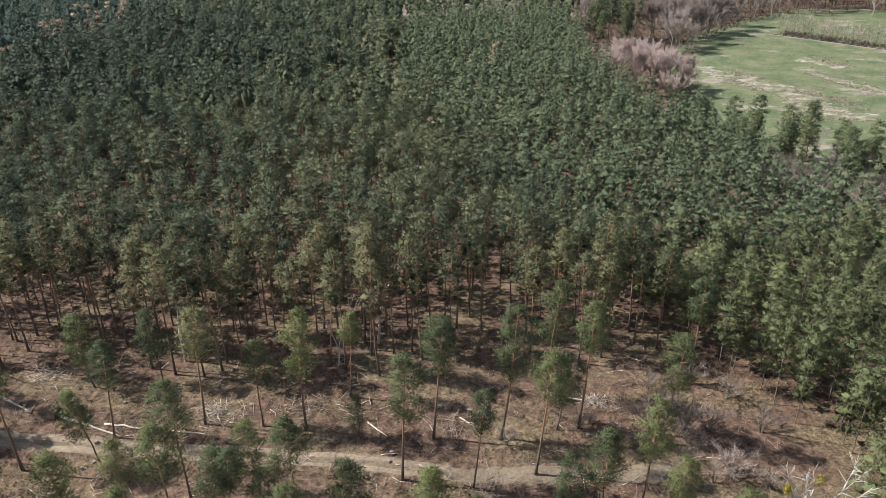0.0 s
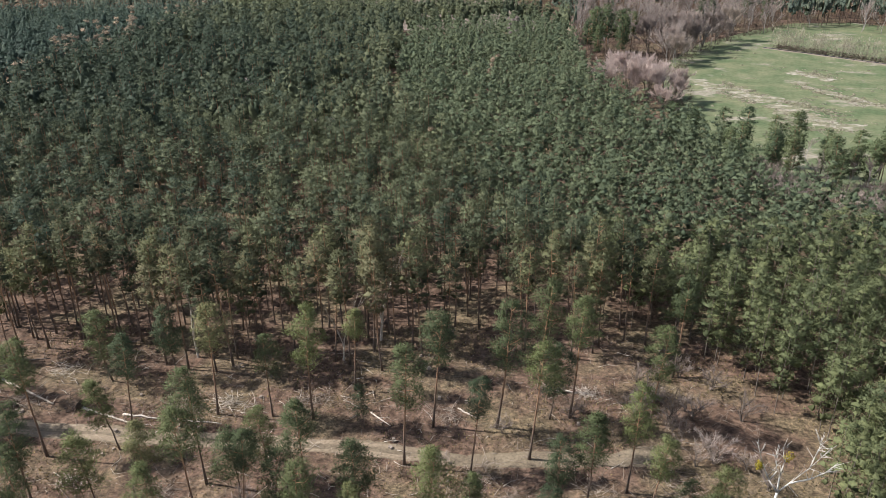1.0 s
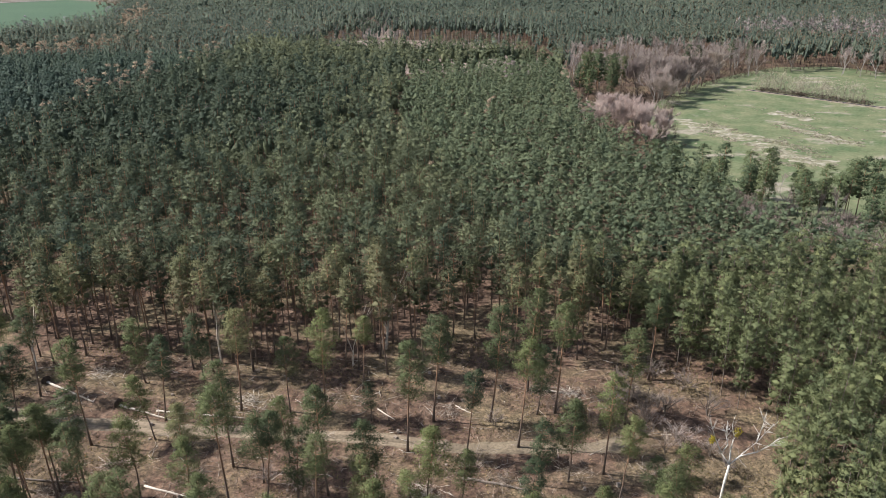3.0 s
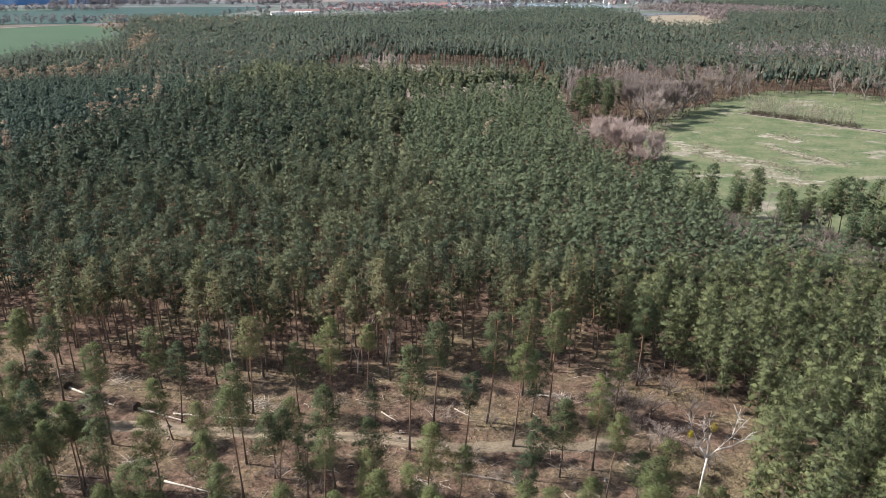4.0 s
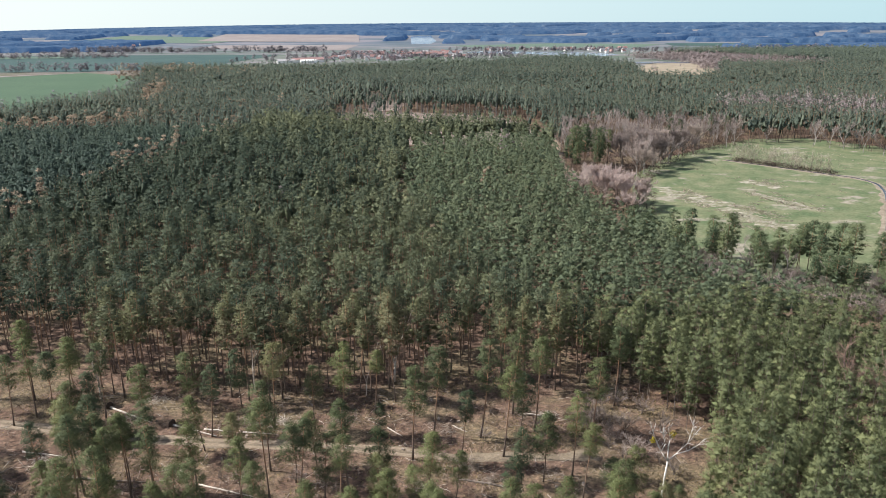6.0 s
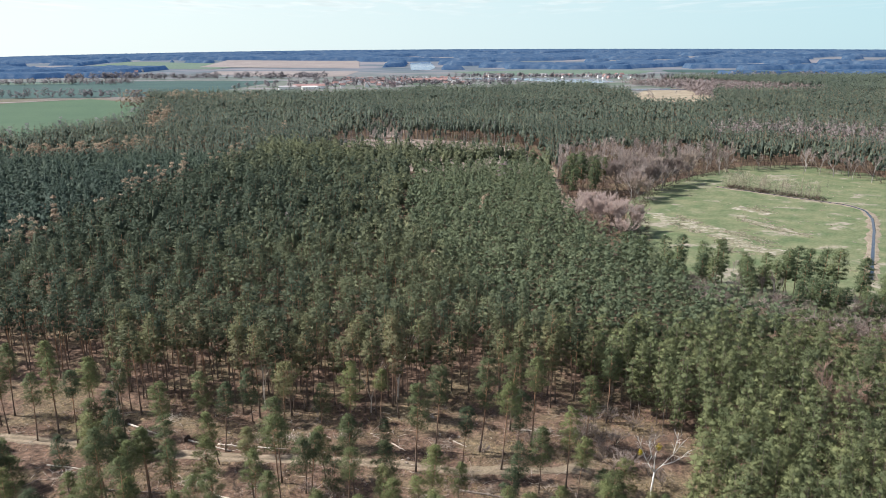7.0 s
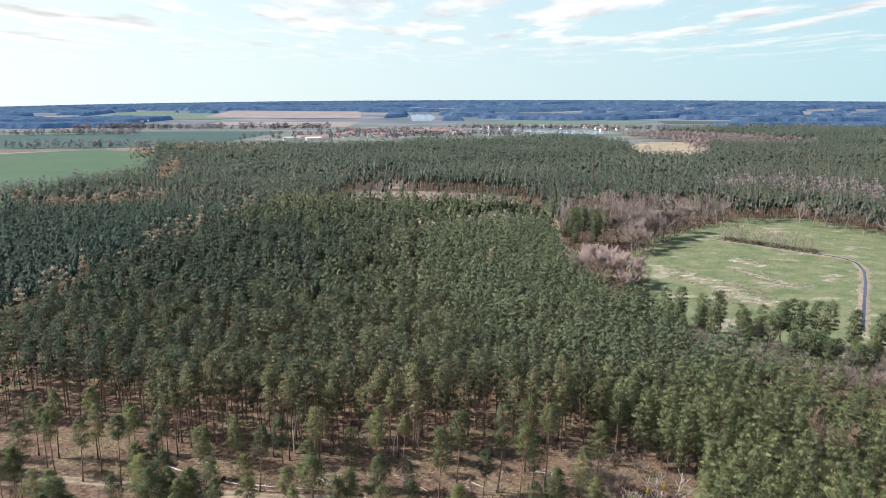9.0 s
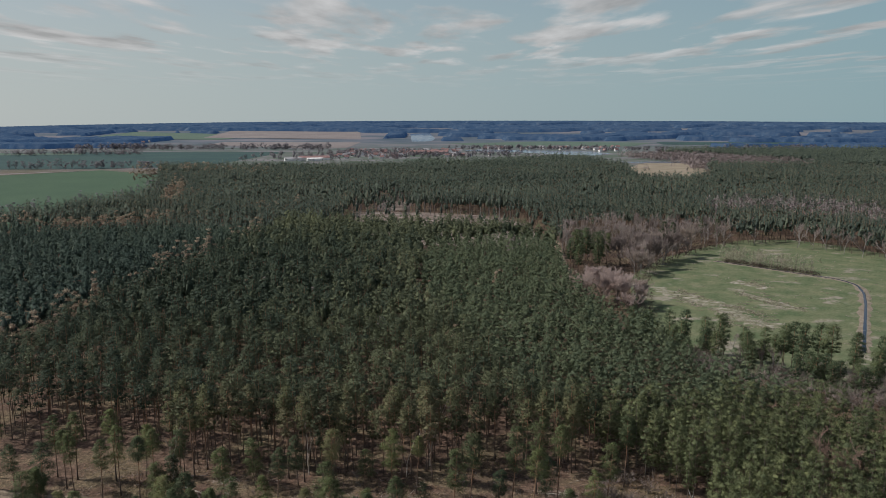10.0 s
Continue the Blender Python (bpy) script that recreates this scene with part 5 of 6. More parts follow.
# tussocks of bleached grass on the meadow
BLEACHED = ([(105, 283), (116, 286), (120, 262), (114, 250), (104, 258)], [(148, 302), (161, 307), (162, 290), (152, 287)], [(138, 282), (150, 277), (158, 248), (150, 244), (139, 262)], [(114, 248), (132, 258), (138, 237), (126, 214), (111, 219)])
tx, ty = scatter(rng, 92, 250, 190, 400, 1.1, lambda x, y: inside(x, y, MEADOW) & ((np.any([inside(x + 2.5 * np.sin(y * 0.9), y + 3 * np.sin(x * 0.7), p) for p in BLEACHED], axis=0) & (rng.random(x.shape) < 0.2 + 0.4 * (np.sin(x * 0.5 + y * 0.23) > -0.2))) | (rng.random(x.shape) < 0.008)))
wood("tussocks", 58, tx, ty, 0.22, 1.0, 0.0, 4, 8, 0.45, 0.18, profile_round, M_STRAW, "bleached tussocks of dry grass on the meadow", "grass", 0.0, 0.3, flat=0.4, rise=0.8)
# low undergrowth beneath the belt of bare trees
ux, uy = scatter(rng, 56, 206, 236, 470, 4.2, lambda x, y: inside(x, y, BELT) | (inside(x, y, [(56, 238), (88, 236), (96, 280), (108, 318), (68, 318), (58, 275)])))
wood("undergrowth", 57, ux, uy, 3.2, 1.9, 0.02, 5, 9, 1.1, 0.12, profile_round, M_SCRUB, "brown leafless undergrowth beneath bare trees", "scrub", 0.0, 0.25, rise=0.9)


def row_of(name, seed, line, n, off, height, radius, mat, label, each=16, tint=(0.0, 1.0), width=0.22, length=1.8, rise=0.8):
    """Trees scattered along a line of points."""
    r = np.random.default_rng(seed)
    c = np.array(line, float)
    leg = np.r_[0, np.cumsum(np.hypot(*np.diff(c, axis=0).T))]
    s = r.random(n) * leg[-1]
    x, y = np.interp(s, leg, c[:, 0]) + r.normal(size=n) * off, np.interp(s, leg, c[:, 1]) + r.normal(size=n) * off
    return wood(name, seed, x, y, height, radius, 0.22, 8, each, length, width, profile_round, mat, label, "tree row", 0.14, 0.14, M_GREYBARK, tint, rise, fuzz=0.6)


row_of("oak_row", 61, [(-150, 150), (-147, 190), (-143, 240), (-139, 285), (-131, 345), (-124, 400)], 44, 2.0, 21.0, 2.9, M_TAN, "row of tan-leaved oaks along a forest ride", 50, width=0.3, length=0.8, rise=0.3)
row_of("oak_row", 62, [(-320, 420), (-270, 432), (-228, 455), (-215, 480)], 70, 9, 17.5, 3.4, M_TAN, "band of tan and grey leafless trees in the forest", 40, width=0.4, length=0.95, rise=0.3)
row_of("oak_row", 63, [(-240, 560), (-262, 640), (-282, 705), (-300, 760)], 44, 7, 18.0, 3.6, M_TAN, "band of tan-leaved oaks in the forest", 34, width=0.55, length=1.1, rise=0.3)
row_of("oak_row", 64, [(-190, 470), (-150, 520), (-110, 540)], 22, 10, 19.5, 3.0, M_TAN, "scattered tan-leaved oaks among pines", 40, width=0.4, length=0.95, rise=0.3)
row_of("oak_row", 65, [(-420, 930), (-330, 950), (-240, 930)], 40, 6, 20.0, 5.0, M_TAN, "band of tan-leaved oaks in the forest", 22, width=0.8, length=1.5, rise=0.3)
row_of("bare_wood", 66, [(-385, 470), (-340, 560), (-312, 660), (-330, 760)], 30, 7, 17.0, 4.5, M_FARTWIG, "leafless trees along a green field", 46, width=0.3, length=1.2, rise=0.4)
for i, (x, y) in enumerate(((-28, 174), (-5.5, 158), (-30, 182), (-92, 242), (-86, 246), (18, 250), (-58, 214), (-104, 330), (30, 330), (-70, 168))):
    row_of("oak_tree", 700 + i, [(x, y), (x + 3, y + 2)], 2, 1.0, 17.0, 2.0, M_TAN if i % 2 else M_TWIG, "tan-leaved oak rising among the pines", 60, width=0.2, length=0.8)
a = scatter(rng, 210, 425, 415, 562, 6.5, lambda x, y: inside(x, y, BROWNROW))
wood("bare_wood", 67, *a, 19.5, 3.0, 0.3, 8, 12, 1.7, 0.32, profile_round, M_TWIG, "strip of leafless birches in the pine forest", "woodland", 0.14, 0.15, M_BIRCH, (0, 0.9), 0.9)
a = scatter(rng, 370, 650, 1075, 1570, 11, lambda x, y: inside(x, y, BROWNWOOD))
wood("bare_wood", 68, *a, 13.0, 5.0, 0.12, 7, 7, 3.2, 0.8, profile_round, M_TWIG, "brown leafless wood in the distance", "woodland", 0.0, 0.15, M_GREYBARK, (0, 0.6), 0.9, fuzz=0.4)
a = scatter(rng, 300, 480, 1100, 1300, 16, lambda x, y: inside(x, y, REED) & (rng.random(x.shape) < 0.12))
wood("bare_wood", 69, *a, 6.0, 3.5, 0.05, 6, 6, 2.0, 0.8, profile_round, M_TWIG, "leafless bushes in a reed meadow", "shrubs", 0.0)
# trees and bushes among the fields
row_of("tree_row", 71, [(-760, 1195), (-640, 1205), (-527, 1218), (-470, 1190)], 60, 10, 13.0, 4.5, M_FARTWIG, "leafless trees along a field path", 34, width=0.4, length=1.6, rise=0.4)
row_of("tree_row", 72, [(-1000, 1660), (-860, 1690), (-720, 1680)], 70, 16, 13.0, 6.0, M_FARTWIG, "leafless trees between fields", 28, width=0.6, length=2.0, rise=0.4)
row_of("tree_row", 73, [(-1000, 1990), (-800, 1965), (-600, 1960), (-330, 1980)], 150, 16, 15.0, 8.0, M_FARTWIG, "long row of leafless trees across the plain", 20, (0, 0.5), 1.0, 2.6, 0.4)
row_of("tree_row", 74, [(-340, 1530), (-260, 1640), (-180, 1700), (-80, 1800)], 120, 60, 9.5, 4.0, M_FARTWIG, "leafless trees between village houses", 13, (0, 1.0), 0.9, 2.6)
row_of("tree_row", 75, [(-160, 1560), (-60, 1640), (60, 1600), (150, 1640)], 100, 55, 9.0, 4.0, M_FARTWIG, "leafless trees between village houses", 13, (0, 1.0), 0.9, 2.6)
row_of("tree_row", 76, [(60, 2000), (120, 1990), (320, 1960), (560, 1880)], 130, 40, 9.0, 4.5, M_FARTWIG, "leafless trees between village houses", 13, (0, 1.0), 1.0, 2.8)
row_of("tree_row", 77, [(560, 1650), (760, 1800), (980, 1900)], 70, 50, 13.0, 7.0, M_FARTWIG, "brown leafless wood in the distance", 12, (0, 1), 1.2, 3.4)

# ---- the village ----
def gable(bm, length, depth, wall, ridge, over=0.0, roof=False):
    """Walls with two gables, or the roof over them as a slab with thickness."""
    l, d = length / 2 + over, depth / 2 + over
    if not roof:
        v = [bm.verts.new(p) for p in ((-l, -d, -0.5), (l, -d, -0.5), (l, d, -0.5), (-l, d, -0.5), (-l, -d, wall), (l, -d, wall), (l, d, wall), (-l, d, wall), (-l, 0, ridge), (l, 0, ridge))]
        for f in ((0, 1, 5, 4), (2, 3, 7, 6), (1, 2, 6, 9, 5), (3, 0, 4, 8, 7), (3, 2, 1, 0), (4, 5, 9, 8), (6, 7, 8, 9)):
            bm.faces.new([v[i] for i in f])
    else:
        slope = (ridge - wall) / (depth / 2)
        low, t = ridge - slope * d, 0.35
        v = [bm.verts.new(p) for p in ((-l, -d, low), (l, -d, low), (l, 0, ridge), (-l, 0, ridge), (l, d, low), (-l, d, low), (-l, -d, low + t), (l, -d, low + t), (l, 0, ridge + t), (-l, 0, ridge + t), (l, d, low + t), (-l, d, low + t))]
        for f in ((6, 7, 8, 9), (9, 8, 10, 11), (1, 0, 3, 2), (2, 3, 5, 4), (0, 1, 7, 6), (4, 5, 11, 10), (1, 2, 8, 7), (2, 4, 10, 8), (3, 0, 6, 9), (5, 3, 9, 11)):
            bm.faces.new([v[i] for i in f])
    bmesh.ops.recalc_face_normals(bm, faces=bm.faces[:])
    return bm


def box(bm, x, y, z, sx, sy, sz):
    m = Matrix.Translation((x, y, z)) @ Matrix.Diagonal((sx, sy, sz, 1))
    bmesh.ops.create_cube(bm, size=1.0, matrix=m)
    return bm


def house(name, x, y, turn, length, depth, wall, ridge, wall_mat, roof_mat, label, windows=3, chimney=True, group="village houses"):
    root = new(name)
    root.matrix_basis = Matrix.Translation((x, y, float(land(x, y)) + 0.3)) @ Matrix.Rotation(turn, 4, "Z")
    part("wall", gable(bmesh.new(), length, depth, wall, ridge), wall_mat, root)
    roof = part("roof", gable(bmesh.new(), length, depth, wall, ridge + 0.1, 0.5, True), roof_mat, root)
    if chimney:
        part("chimney", box(bmesh.new(), length * 0.2, 0.6, ridge + 0.3, 0.8, 0.8, 1.6), M_BRICKWALL, roof)
    for i in range(windows):
        wx = (i + 0.5) / windows * length - length / 2
        part("window", box(bmesh.new(), wx, -depth / 2 - 0.02, wall * 0.55, 1.2, 0.12, 1.4), M_GLASS, root)
    return tagged(root, label, "house" if name == "house" else "barn", group)


rng = np.random.default_rng(5)
def hamlet(n, x0, x1, y0, y1):
    for i in range(n):
        x, y = float(rng.uniform(x0, x1)), float(rng.uniform(y0, y1))
        red, white = rng.random() < 0.6, rng.random() < 0.72
        house("house", x, y, float(rng.choice([0.0, 1.57]) + rng.normal() * 0.25), float(rng.uniform(8, 14)), float(rng.uniform(6, 8.5)), float(rng.uniform(3.2, 4.8)), float(rng.uniform(6, 8.5)), M_WALL if white else M_BRICKWALL, M_ROOF if red else M_ROOFGREY,
              ("whitewashed" if white else "brick") + " village house with " + ("red tiled" if red else "grey") + " gable roof")

hamlet(64, -240, -80, 1490, 1900)
hamlet(34, -110, 40, 1690, 1920)
hamlet(24, 110, 340, 1930, 2080)
hamlet(24, 300, 520, 1820, 2040)
hamlet(8, 0, 110, 1560, 1660)
hamlet(16, -1420, -1040, 2540, 2700)
house("barn", -268, 1455, 0.35, 62, 20, 5, 8.5, M_WALL, M_ROOF, "long low white farm barn with red roof", 0, False, "farm buildings")
house("barn", -306, 1430, 0.35, 34, 14, 4.5, 6.5, M_WALL, M_ROOFGREY, "low white farm shed with grey roof", 0, False, "farm buildings")
house("barn", -262, 1428, 0.35, 30, 12, 4.5, 6.0, M_WALL, M_WALL, "low white farm shed with pale roof", 0, False, "farm buildings")
house("barn", -60, 1690, 0.1, 52, 14, 5, 9.5, M_BRICKWALL, M_ROOF, "long brick farm barn with red tiled roof", 0, False, "farm buildings")
house("barn", -12, 1700, -0.1, 44, 13, 5, 9, M_BRICKWALL, M_ROOF, "long brick farm barn with red tiled roof", 0, False, "farm buildings")

# ---- on the floor of the open stand: logs, brush, stumps, twigs, dry grass ----
def fallen_log(p, q, r, mat, label, stubs=5, seed=1, root_plate=False):
    """A trunk on the ground from p to q, its broken branch stubs, and its upturned roots if it has kept them."""
    rg = np.random.default_rng(seed)
    a = np.array([*p, float(land(*p)) + r * 0.8])
    b = np.array([*q, float(land(*q)) + r * 0.6])
    root = new("fallen_log")
    root.location = a
    k = 6
    pts = [a + (b - a) * i / k + np.array([rg.normal() * 0.06, rg.normal() * 0.06, 0 if i in (0, k) else rg.normal() * 0.02]) - a for i in range(k + 1)]
    V, F = pipe(pts, [r * (1 - 0.55 * i / k) for i in range(k + 1)], 8)
    mesh_object("trunk", tri_mesh("trunk", V, F), mat, root)
    for i in range(stubs):
        f = rg.uniform(0.3, 1.0)
        c = (b - a) * f
        w = rg.normal(size=3) * np.array([1, 1, 0.5]) + np.array([0, 0, 0.6])
        V, F = tubes([(c, c + w / np.linalg.norm(w) * rg.uniform(0.6, 2.0), r * 0.28, 0.015)], 4)
        mesh_object("branch_stub", tri_mesh("branch_stub", V, F), mat, root)
    if root_plate:
        bm = bmesh.new()
        bmesh.ops.create_icosphere(bm, subdivisions=3, radius=1.0)
        way = Vector((b - a)).normalized()
        for v in bm.verts:
            g = 1 + 0.35 * noise.noise(v.co * 2.3 + Vector((seed, 0, 0)))
            v.co = Vector((v.co.x * 0.3, v.co.y * 0.85, v.co.z * 0.7)) * g
        bm.transform(Matrix.Translation((0, 0, 0.3)) @ Matrix.Rotation(math.atan2(way.y, way.x), 4, "Z"))
        part("root_plate", bm, M_EARTH, root, "dark earthy upturned root plate")
    return tagged(root, label, "log", "fallen logs")


PALE = "bleached barkless trunk lying on the forest floor"
fallen_log((-66.5, 86.2), (-55.5, 79.9), 0.24, M_DEADWOOD, PALE, 6, 1, True)
fallen_log((-51.2, 79.2), (-41.2, 75.0), 0.22, M_DEADWOOD, PALE, 4, 2, True)
fallen_log((-44.6, 77.7), (-38.8, 76.5), 0.19, M_DEADWOOD, PALE, 3, 3)
fallen_log((-36.6, 76.2), (-29.8, 74.9), 0.16, M_DEADWOOD, PALE, 6, 4)
fallen_log((4.2, 60.7), (13.5, 58.0), 0.24, M_GREYBARK, "dark trunk lying on the forest floor", 4, 5)
fallen_log((-66, 61.9), (-49, 60.2), 0.2, M_GREYBARK, "dark trunk lying on the forest floor", 4, 6)
fallen_log((-39.6, 59.4), (-28.6, 56.0), 0.18, M_DEADWOOD, PALE, 5, 7)
fallen_log((-75, 69.5), (-66.5, 68.0), 0.17, M_DEADWOOD, PALE, 4, 8)
fallen_log((-70.0, 90.5), (-62.0, 92.0), 0.16, M_GREYBARK, "dark trunk lying on the forest floor", 3, 9)
fallen_log((17.5, 82.8), (23.5, 81.6), 0.16, M_DEADWOOD, PALE, 8, 10)
fallen_log((-9.0, 77.6), (-6.0, 74.8), 0.12, M_DEADWOOD, PALE, 4, 11)
fallen_log((3.5, 78.6), (6.2, 76.2), 0.12, M_DEADWOOD, PALE, 4, 12)


def brush_pile(x, y, size, seed):
    """A heap of crossed dead branches."""
    rg = np.random.default_rng(seed)
    seg = []
    for i in range(int(60 * size)):
        a = rg.random() * 6.28
        c = np.array([rg.normal() * 1.1 * size, rg.normal() * 0.8 * size, abs(rg.normal()) * 0.28 * size])
        w = np.array([math.cos(a), math.sin(a), rg.normal() * 0.25]) * rg.uniform(0.6, 1.7)
        seg.append((c - w, c + w, rg.uniform(0.015, 0.05), 0.01))
    V, F = tubes(seg, 3)
    root = new("brush_pile")
    root.location = (x, y, float(land(x, y)))
    pale = rg.random() < 0.4
    tagged(mesh_object("brushwood", tri_mesh("brushwood", V, F), M_DEADWOOD if pale else M_STICK, root), kind="stuff")
    return tagged(root, "heap of dead grey branches on the forest floor", "brush pile", "brush piles")


for i, (x, y, s) in enumerate(((-29.1, 79.2, 1.7), (2.1, 76.6, 1.1), (6.4, 64.8, 1.5), (19.9, 62.0, 1.2), (-17.5, 80.3, 1.3), (18.1, 82.7, 1.2), (-57.2, 88.3, 1.5), (-1.2, 57.6, 1.3), (-61.0, 80.7, 1.4), (23.0, 81.7, 1.0), (-36, 79, 1.2), (-33, 62, 0.9), (-19, 60, 1.0), (10, 60, 1.2), (-45, 64, 1.0), (-70, 66, 1.2), (-52, 58, 1.0), (31, 62, 1.1))):
    brush_pile(x, y, s, 900 + i)


def old_stump(x, y, r, h):
    bm = bmesh.new()
    bmesh.ops.create_cone(bm, cap_ends=True, segments=9, radius1=r * 1.3, radius2=r, depth=h + 0.2, matrix=Matrix.Translation((0, 0, h / 2 - 0.1)))
    for v in bm.verts:
        v.co += Vector((noise.noise(v.co * 5 + Vector((x, y, 0))), noise.noise(v.co * 5 + Vector((y, x, 3))), 0)) * 0.12 * r / 0.25
    ob = part("tree_stump", bm, M_STICK, None)
    ob.location = (x, y, float(land(x, y)))
    return tagged(ob, "weathered low tree stump on the forest floor", "stump", "tree stumps")


rng = np.random.default_rng(31)
for i in range(26):
    old_stump(float(rng.uniform(-65, 30)), float(rng.uniform(56, 92)), float(rng.uniform(0.15, 0.28)), float(rng.uniform(0.2, 0.5)))

# dead standing pines at the forest edge
DEAD = bare_kind(470, 17.0, 2.2, 2, 160, 0.9, 0.04, 4)
for x, y, h in ((-9, 96.8, 18), (-70, 90, 14.5), (-38, 92, 15), (-14.5, 91, 12)):
    plant_bare("dead_pine", DEAD, x, y, h, 17.0, M_DEADWOOD, M_STICK, "bleached dead pine with bare branches", "dead pines", x)

# loose twigs and dry grass over the floor of the clearing
n = 7000
x, y = rng.uniform(-95, 45, n), rng.uniform(40, 100, n)
heap = 0.5 + 0.5 * np.sin(x * 0.23 + y * 0.1) * np.sin(y * 0.35 - x * 0.08)
k = rng.random(n) < 0.25 + 0.75 * heap
x, y = x[k], y[k]
a, ln = rng.random(len(x)) * 6.28, rng.uniform(0.3, 1.3, len(x))
z = land(x, y)
seg = [((x[i] - math.cos(a[i]) * ln[i], y[i] - math.sin(a[i]) * ln[i], z[i] + 0.05), (x[i] + math.cos(a[i]) * ln[i], y[i] + math.sin(a[i]) * ln[i], z[i] + 0.05 + 0.2 * (i % 3)), 0.03, 0.01) for i in range(len(x))]
V, F = tubes(seg, 3)
tagged(mesh_object("fallen_twigs", tri_mesh("fallen_twigs", V, F), M_STICK), "dead twigs scattered over the forest floor", "twigs", kind="stuff")
seg = []
for i in range(420):
    p = np.array([rng.uniform(-90, 40), rng.uniform(44, 94)])
    if rng.random() > 0.3 + 0.7 * (0.5 + 0.5 * math.sin(p[0] * 0.23 + p[1] * 0.1) * math.sin(p[1] * 0.35 - p[0] * 0.08)):
        continue
    a, ln = rng.random() * 6.28, rng.uniform(0.8, 3.4)
    d = np.array([math.cos(a), math.sin(a)]) * ln / 2
    bend = p + np.array([d[1], -d[0]]) * rng.normal() * 0.25
    knots = [(*q, float(land(*q)) + 0.07 + lift) for q, lift in ((p - d, 0.0), (bend, rng.uniform(0, 0.25)), (p + d, rng.uniform(0, 0.4)))]
    r = rng.uniform(0.025, 0.06)
    seg += [(knots[0], knots[1], r, r * 0.75), (knots[1], knots[2], r * 0.75, r * 0.3), (knots[1], (knots[1][0] + d[1] * 0.7, knots[1][1] - d[0] * 0.4, knots[1][2] + 0.3), r * 0.5, r * 0.2)]
V, F = tubes(seg, 4)
tagged(mesh_object("fallen_branches", tri_mesh("fallen_branches", V, F), M_DEADWOOD), "bleached fallen branches scattered over the forest floor", "branches", kind="stuff")
n = 60000
x, y = rng.uniform(-95, 55, n), rng.uniform(36, 102, n)
k = rng.random(n) < np.clip(0.35 + 0.8 * np.sin(x * 0.16 + 1.2) * np.sin(y * 0.21 + x * 0.05), 0.03, 1)
k &= np.abs(y - np.interp(x, [p[0] for p in TRACK], [p[1] for p in TRACK])) > 1.9
x, y = x[k], y[k]
n = len(x)
a, h, lean = rng.random(n) * 6.28, rng.uniform(0.12, 0.42, n), rng.normal(size=(n, 2)) * 0.12
w = rng.uniform(0.05, 0.14, n)
z = land(x, y) - 0.02
V = np.stack([np.stack([x - np.cos(a) * w, y - np.sin(a) * w, z], -1), np.stack([x + np.cos(a) * w, y + np.sin(a) * w, z], -1), np.stack([x + lean[:, 0], y + lean[:, 1], z + h], -1)], 1)
tagged(mesh_object("dry_grass", tri_mesh("dry_grass", V, np.arange(3 * n), np.repeat(rng.random(n), 3)), M_GRASS), "tufts of dry grass and heather on the forest floor", "grass", kind="stuff")

# low heather and bramble
sx, sy = rng.uniform(-95, 45, 900), rng.uniform(42, 96, 900)
k = (np.abs(sy - np.interp(sx, [p[0] for p in TRACK], [p[1] for p in TRACK])) > 2.4) & (np.sin(sx * 0.19 + 0.5) * np.sin(sy * 0.23 + sx * 0.04) > -0.25)
wood("heather", 56, sx[k], sy[k], 0.55, 0.75, 0.0, 5, 10, 0.35, 0.06, profile_round, M_SCRUB, "low dark heather and bramble on the forest floor", "scrub", 0.0, 0.25, flat=0.4, rise=0.7)

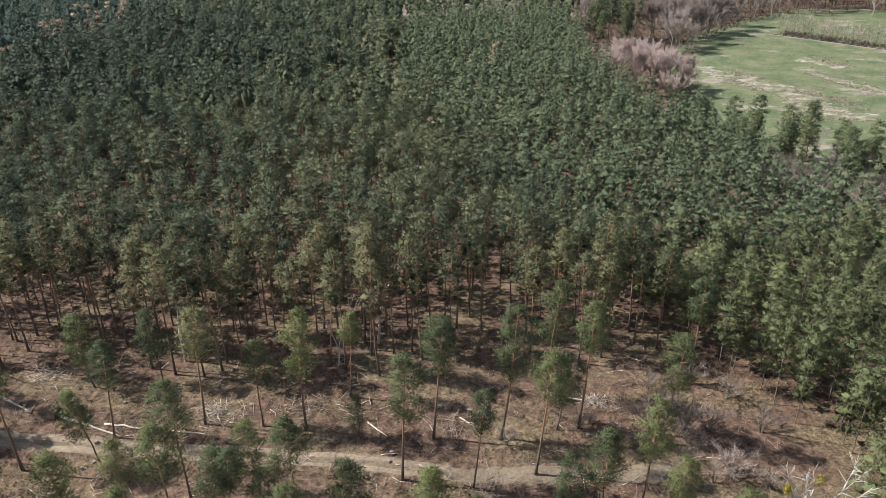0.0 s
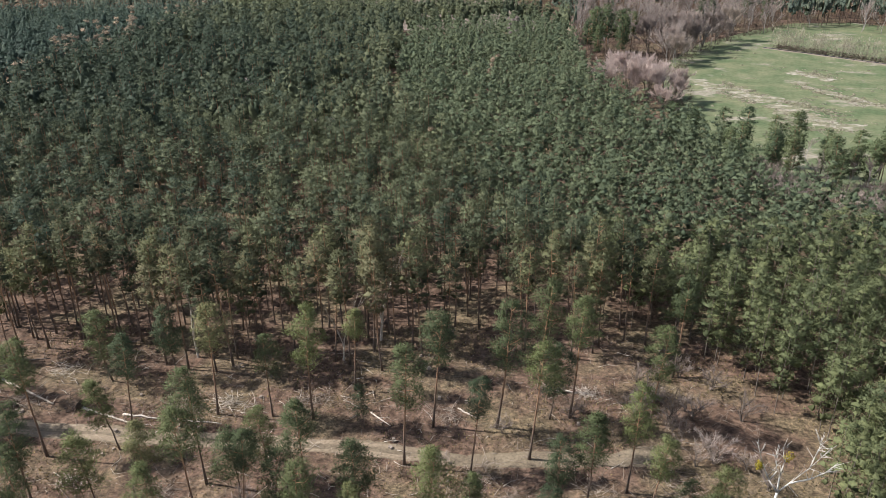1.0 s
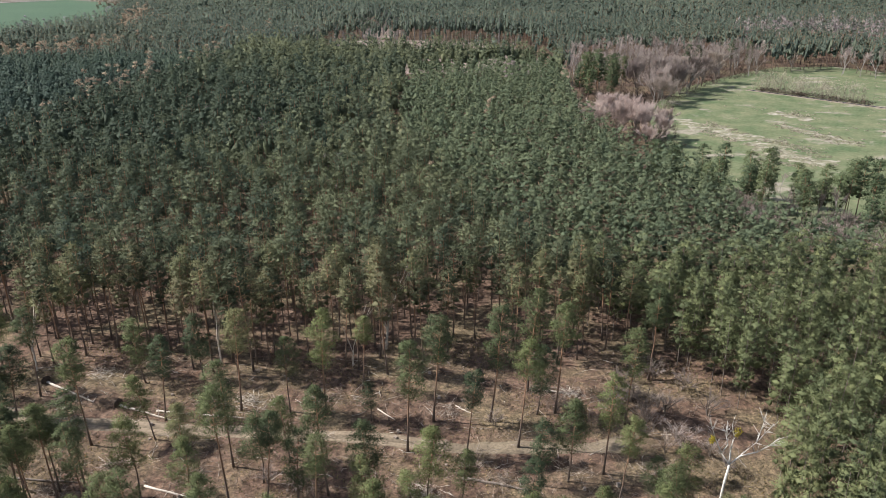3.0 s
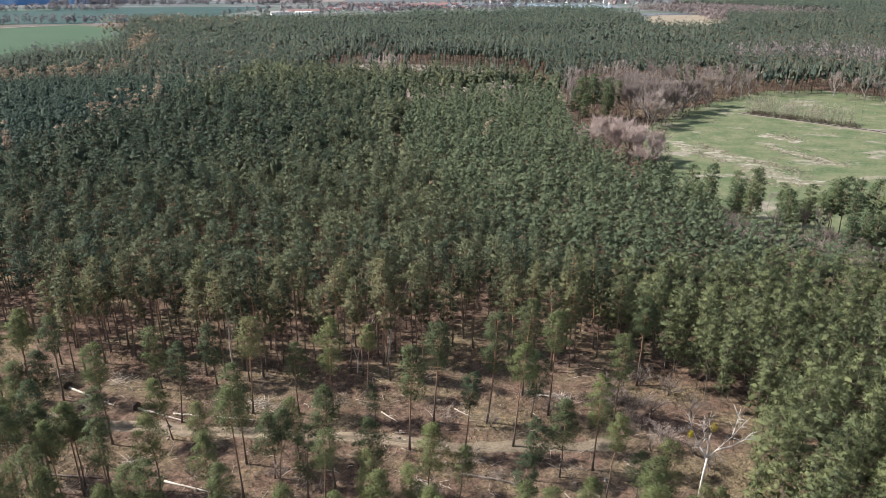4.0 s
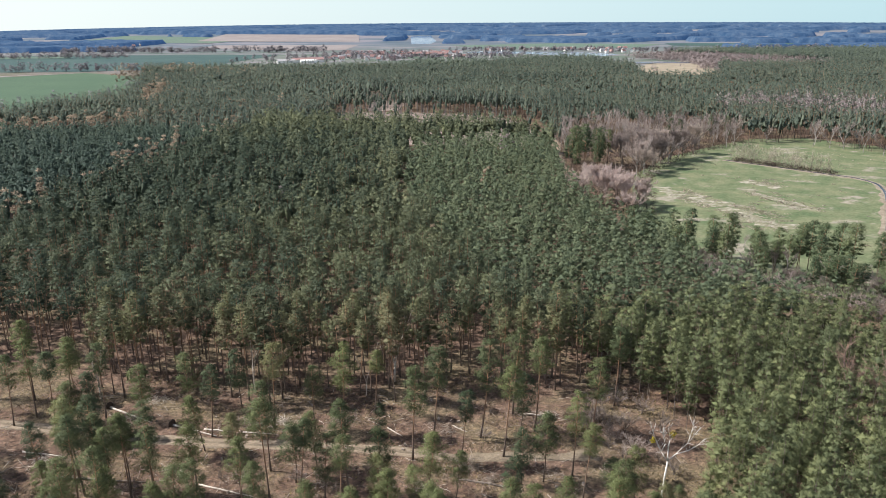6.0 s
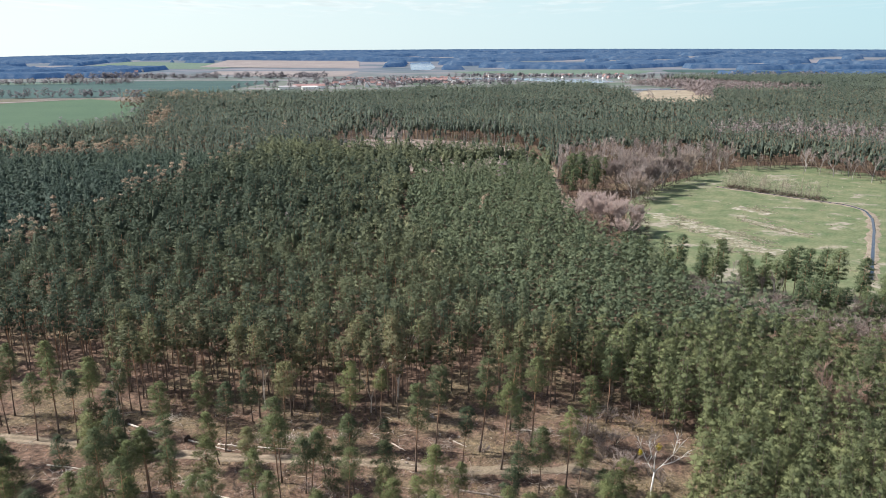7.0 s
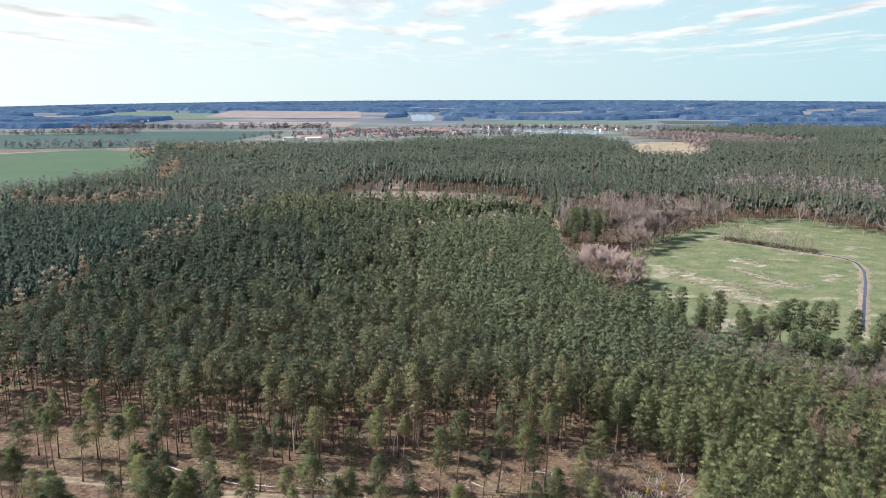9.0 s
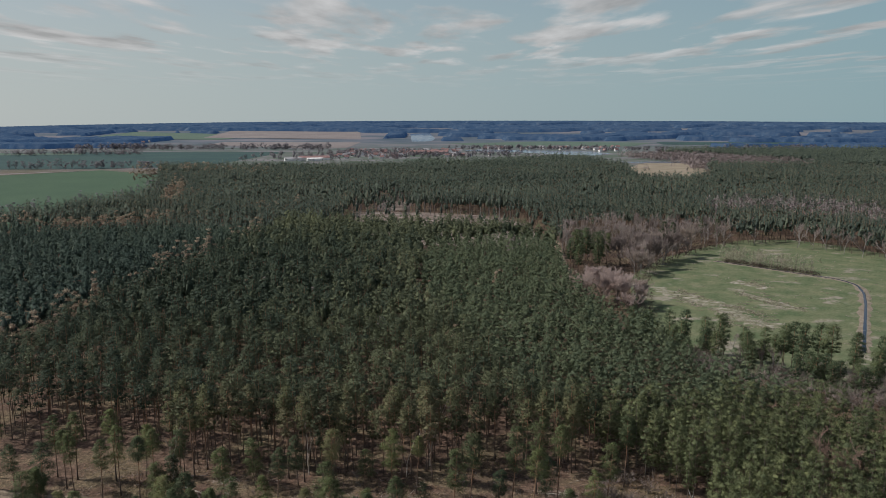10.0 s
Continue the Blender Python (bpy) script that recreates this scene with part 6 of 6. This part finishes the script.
# ---- the white birch and its mistletoe ----
birch = new("birch_tree")
birch.location = (36.4, 51.6, float(land(36.4, 51.6)))
V, F = pipe([(0, 0, -0.2), (-0.1, 0, 3.0), (0.1, 0.1, 6.4), (0.3, 0, 9.5)], [0.22, 0.19, 0.16, 0.13], 9)
mesh_object("trunk", tri_mesh("trunk", V, F), M_BIRCH, birch, "white birch bark with dark flecks")
BOUGHS = (((0.3, 0, 4.4), (1.6, 0.2, 5.6), (3.6, 0.4, 7.6), (5.4, 0.3, 10.6)), ((0.3, 0, 4.4), (0.3, 0.2, 6.6), (0.5, 0.3, 8.6), (0.0, 0.4, 10.6)), ((0.3, 0, 4.4), (-0.9, 0.1, 6.2), (-2.0, 0.3, 8.6), (-3.1, 0.2, 11.6)), ((1.6, 0.2, 5.6), (3.6, -0.2, 6.6), (5.0, -0.3, 7.6), (6.2, -0.2, 8.9)), ((3.6, 0.4, 7.6), (4.0, 0.6, 9.0), (4.2, 0.5, 10.6), (4.1, 0.4, 11.4)), ((-0.9, 0.1, 6.2), (-0.4, -0.2, 7.8), (-0.9, -0.4, 9.4), (-1.1, -0.4, 10.8)))
for i, limb in enumerate(BOUGHS):
    limb = [(x * 0.92, y, 9.5 + (z - 4.4) * 0.92) for x, y, z in limb]
    rg = np.random.default_rng(500 + i)
    r = 0.10 if i < 4 else 0.065
    seg = [(limb[j], limb[j + 1], r * (1 - 0.3 * j), r * (0.72 - 0.3 * j) + 0.01) for j in range(3)]
    for j in range(16):
        f = rg.uniform(0.8, 2.9)
        p = np.array(limb[int(f)]) * (1 - f % 1) + np.array(limb[int(f) + 1]) * (f % 1)
        w = (np.array(limb[3]) - np.array(limb[0])) / 7 + rg.normal(size=3) * 0.5 + np.array([0, 0, 0.3])
        seg.append((p, p + w / np.linalg.norm(w) * rg.uniform(0.6, 1.7), 0.03, 0.008))
    V, F = tubes(seg, 4)
    mesh_object("limb", tri_mesh("limb", V, F), M_BIRCH, birch)
tagged(birch, "dead white birch with forked bare limbs", "tree")


def mistletoe(x, y, z, r, seed):
    rg = np.random.default_rng(seed)
    one = np.ones(1)
    V, _, nr = sprigs(rg, 0 * one, 0 * one, -r * one, 2 * r * one, 0.8 * r * one, 0.0 * one, 14, 18, 0.22, 0.08, profile_round, pad=0.5, flat=0.9)
    ob = mesh_object("mistletoe", tri_mesh("mistletoe", V, np.arange(len(V)), None, nr), M_MISTLE)
    ob.location = (x, y, z)
    return tagged(ob, "round yellow-green mistletoe ball in a birch", "mistletoe")


mistletoe(37.3, 51.9, 13.9 + birch.location.z, 0.6, 1)
mistletoe(34.3, 51.8, 13.1 + birch.location.z, 0.38, 2)
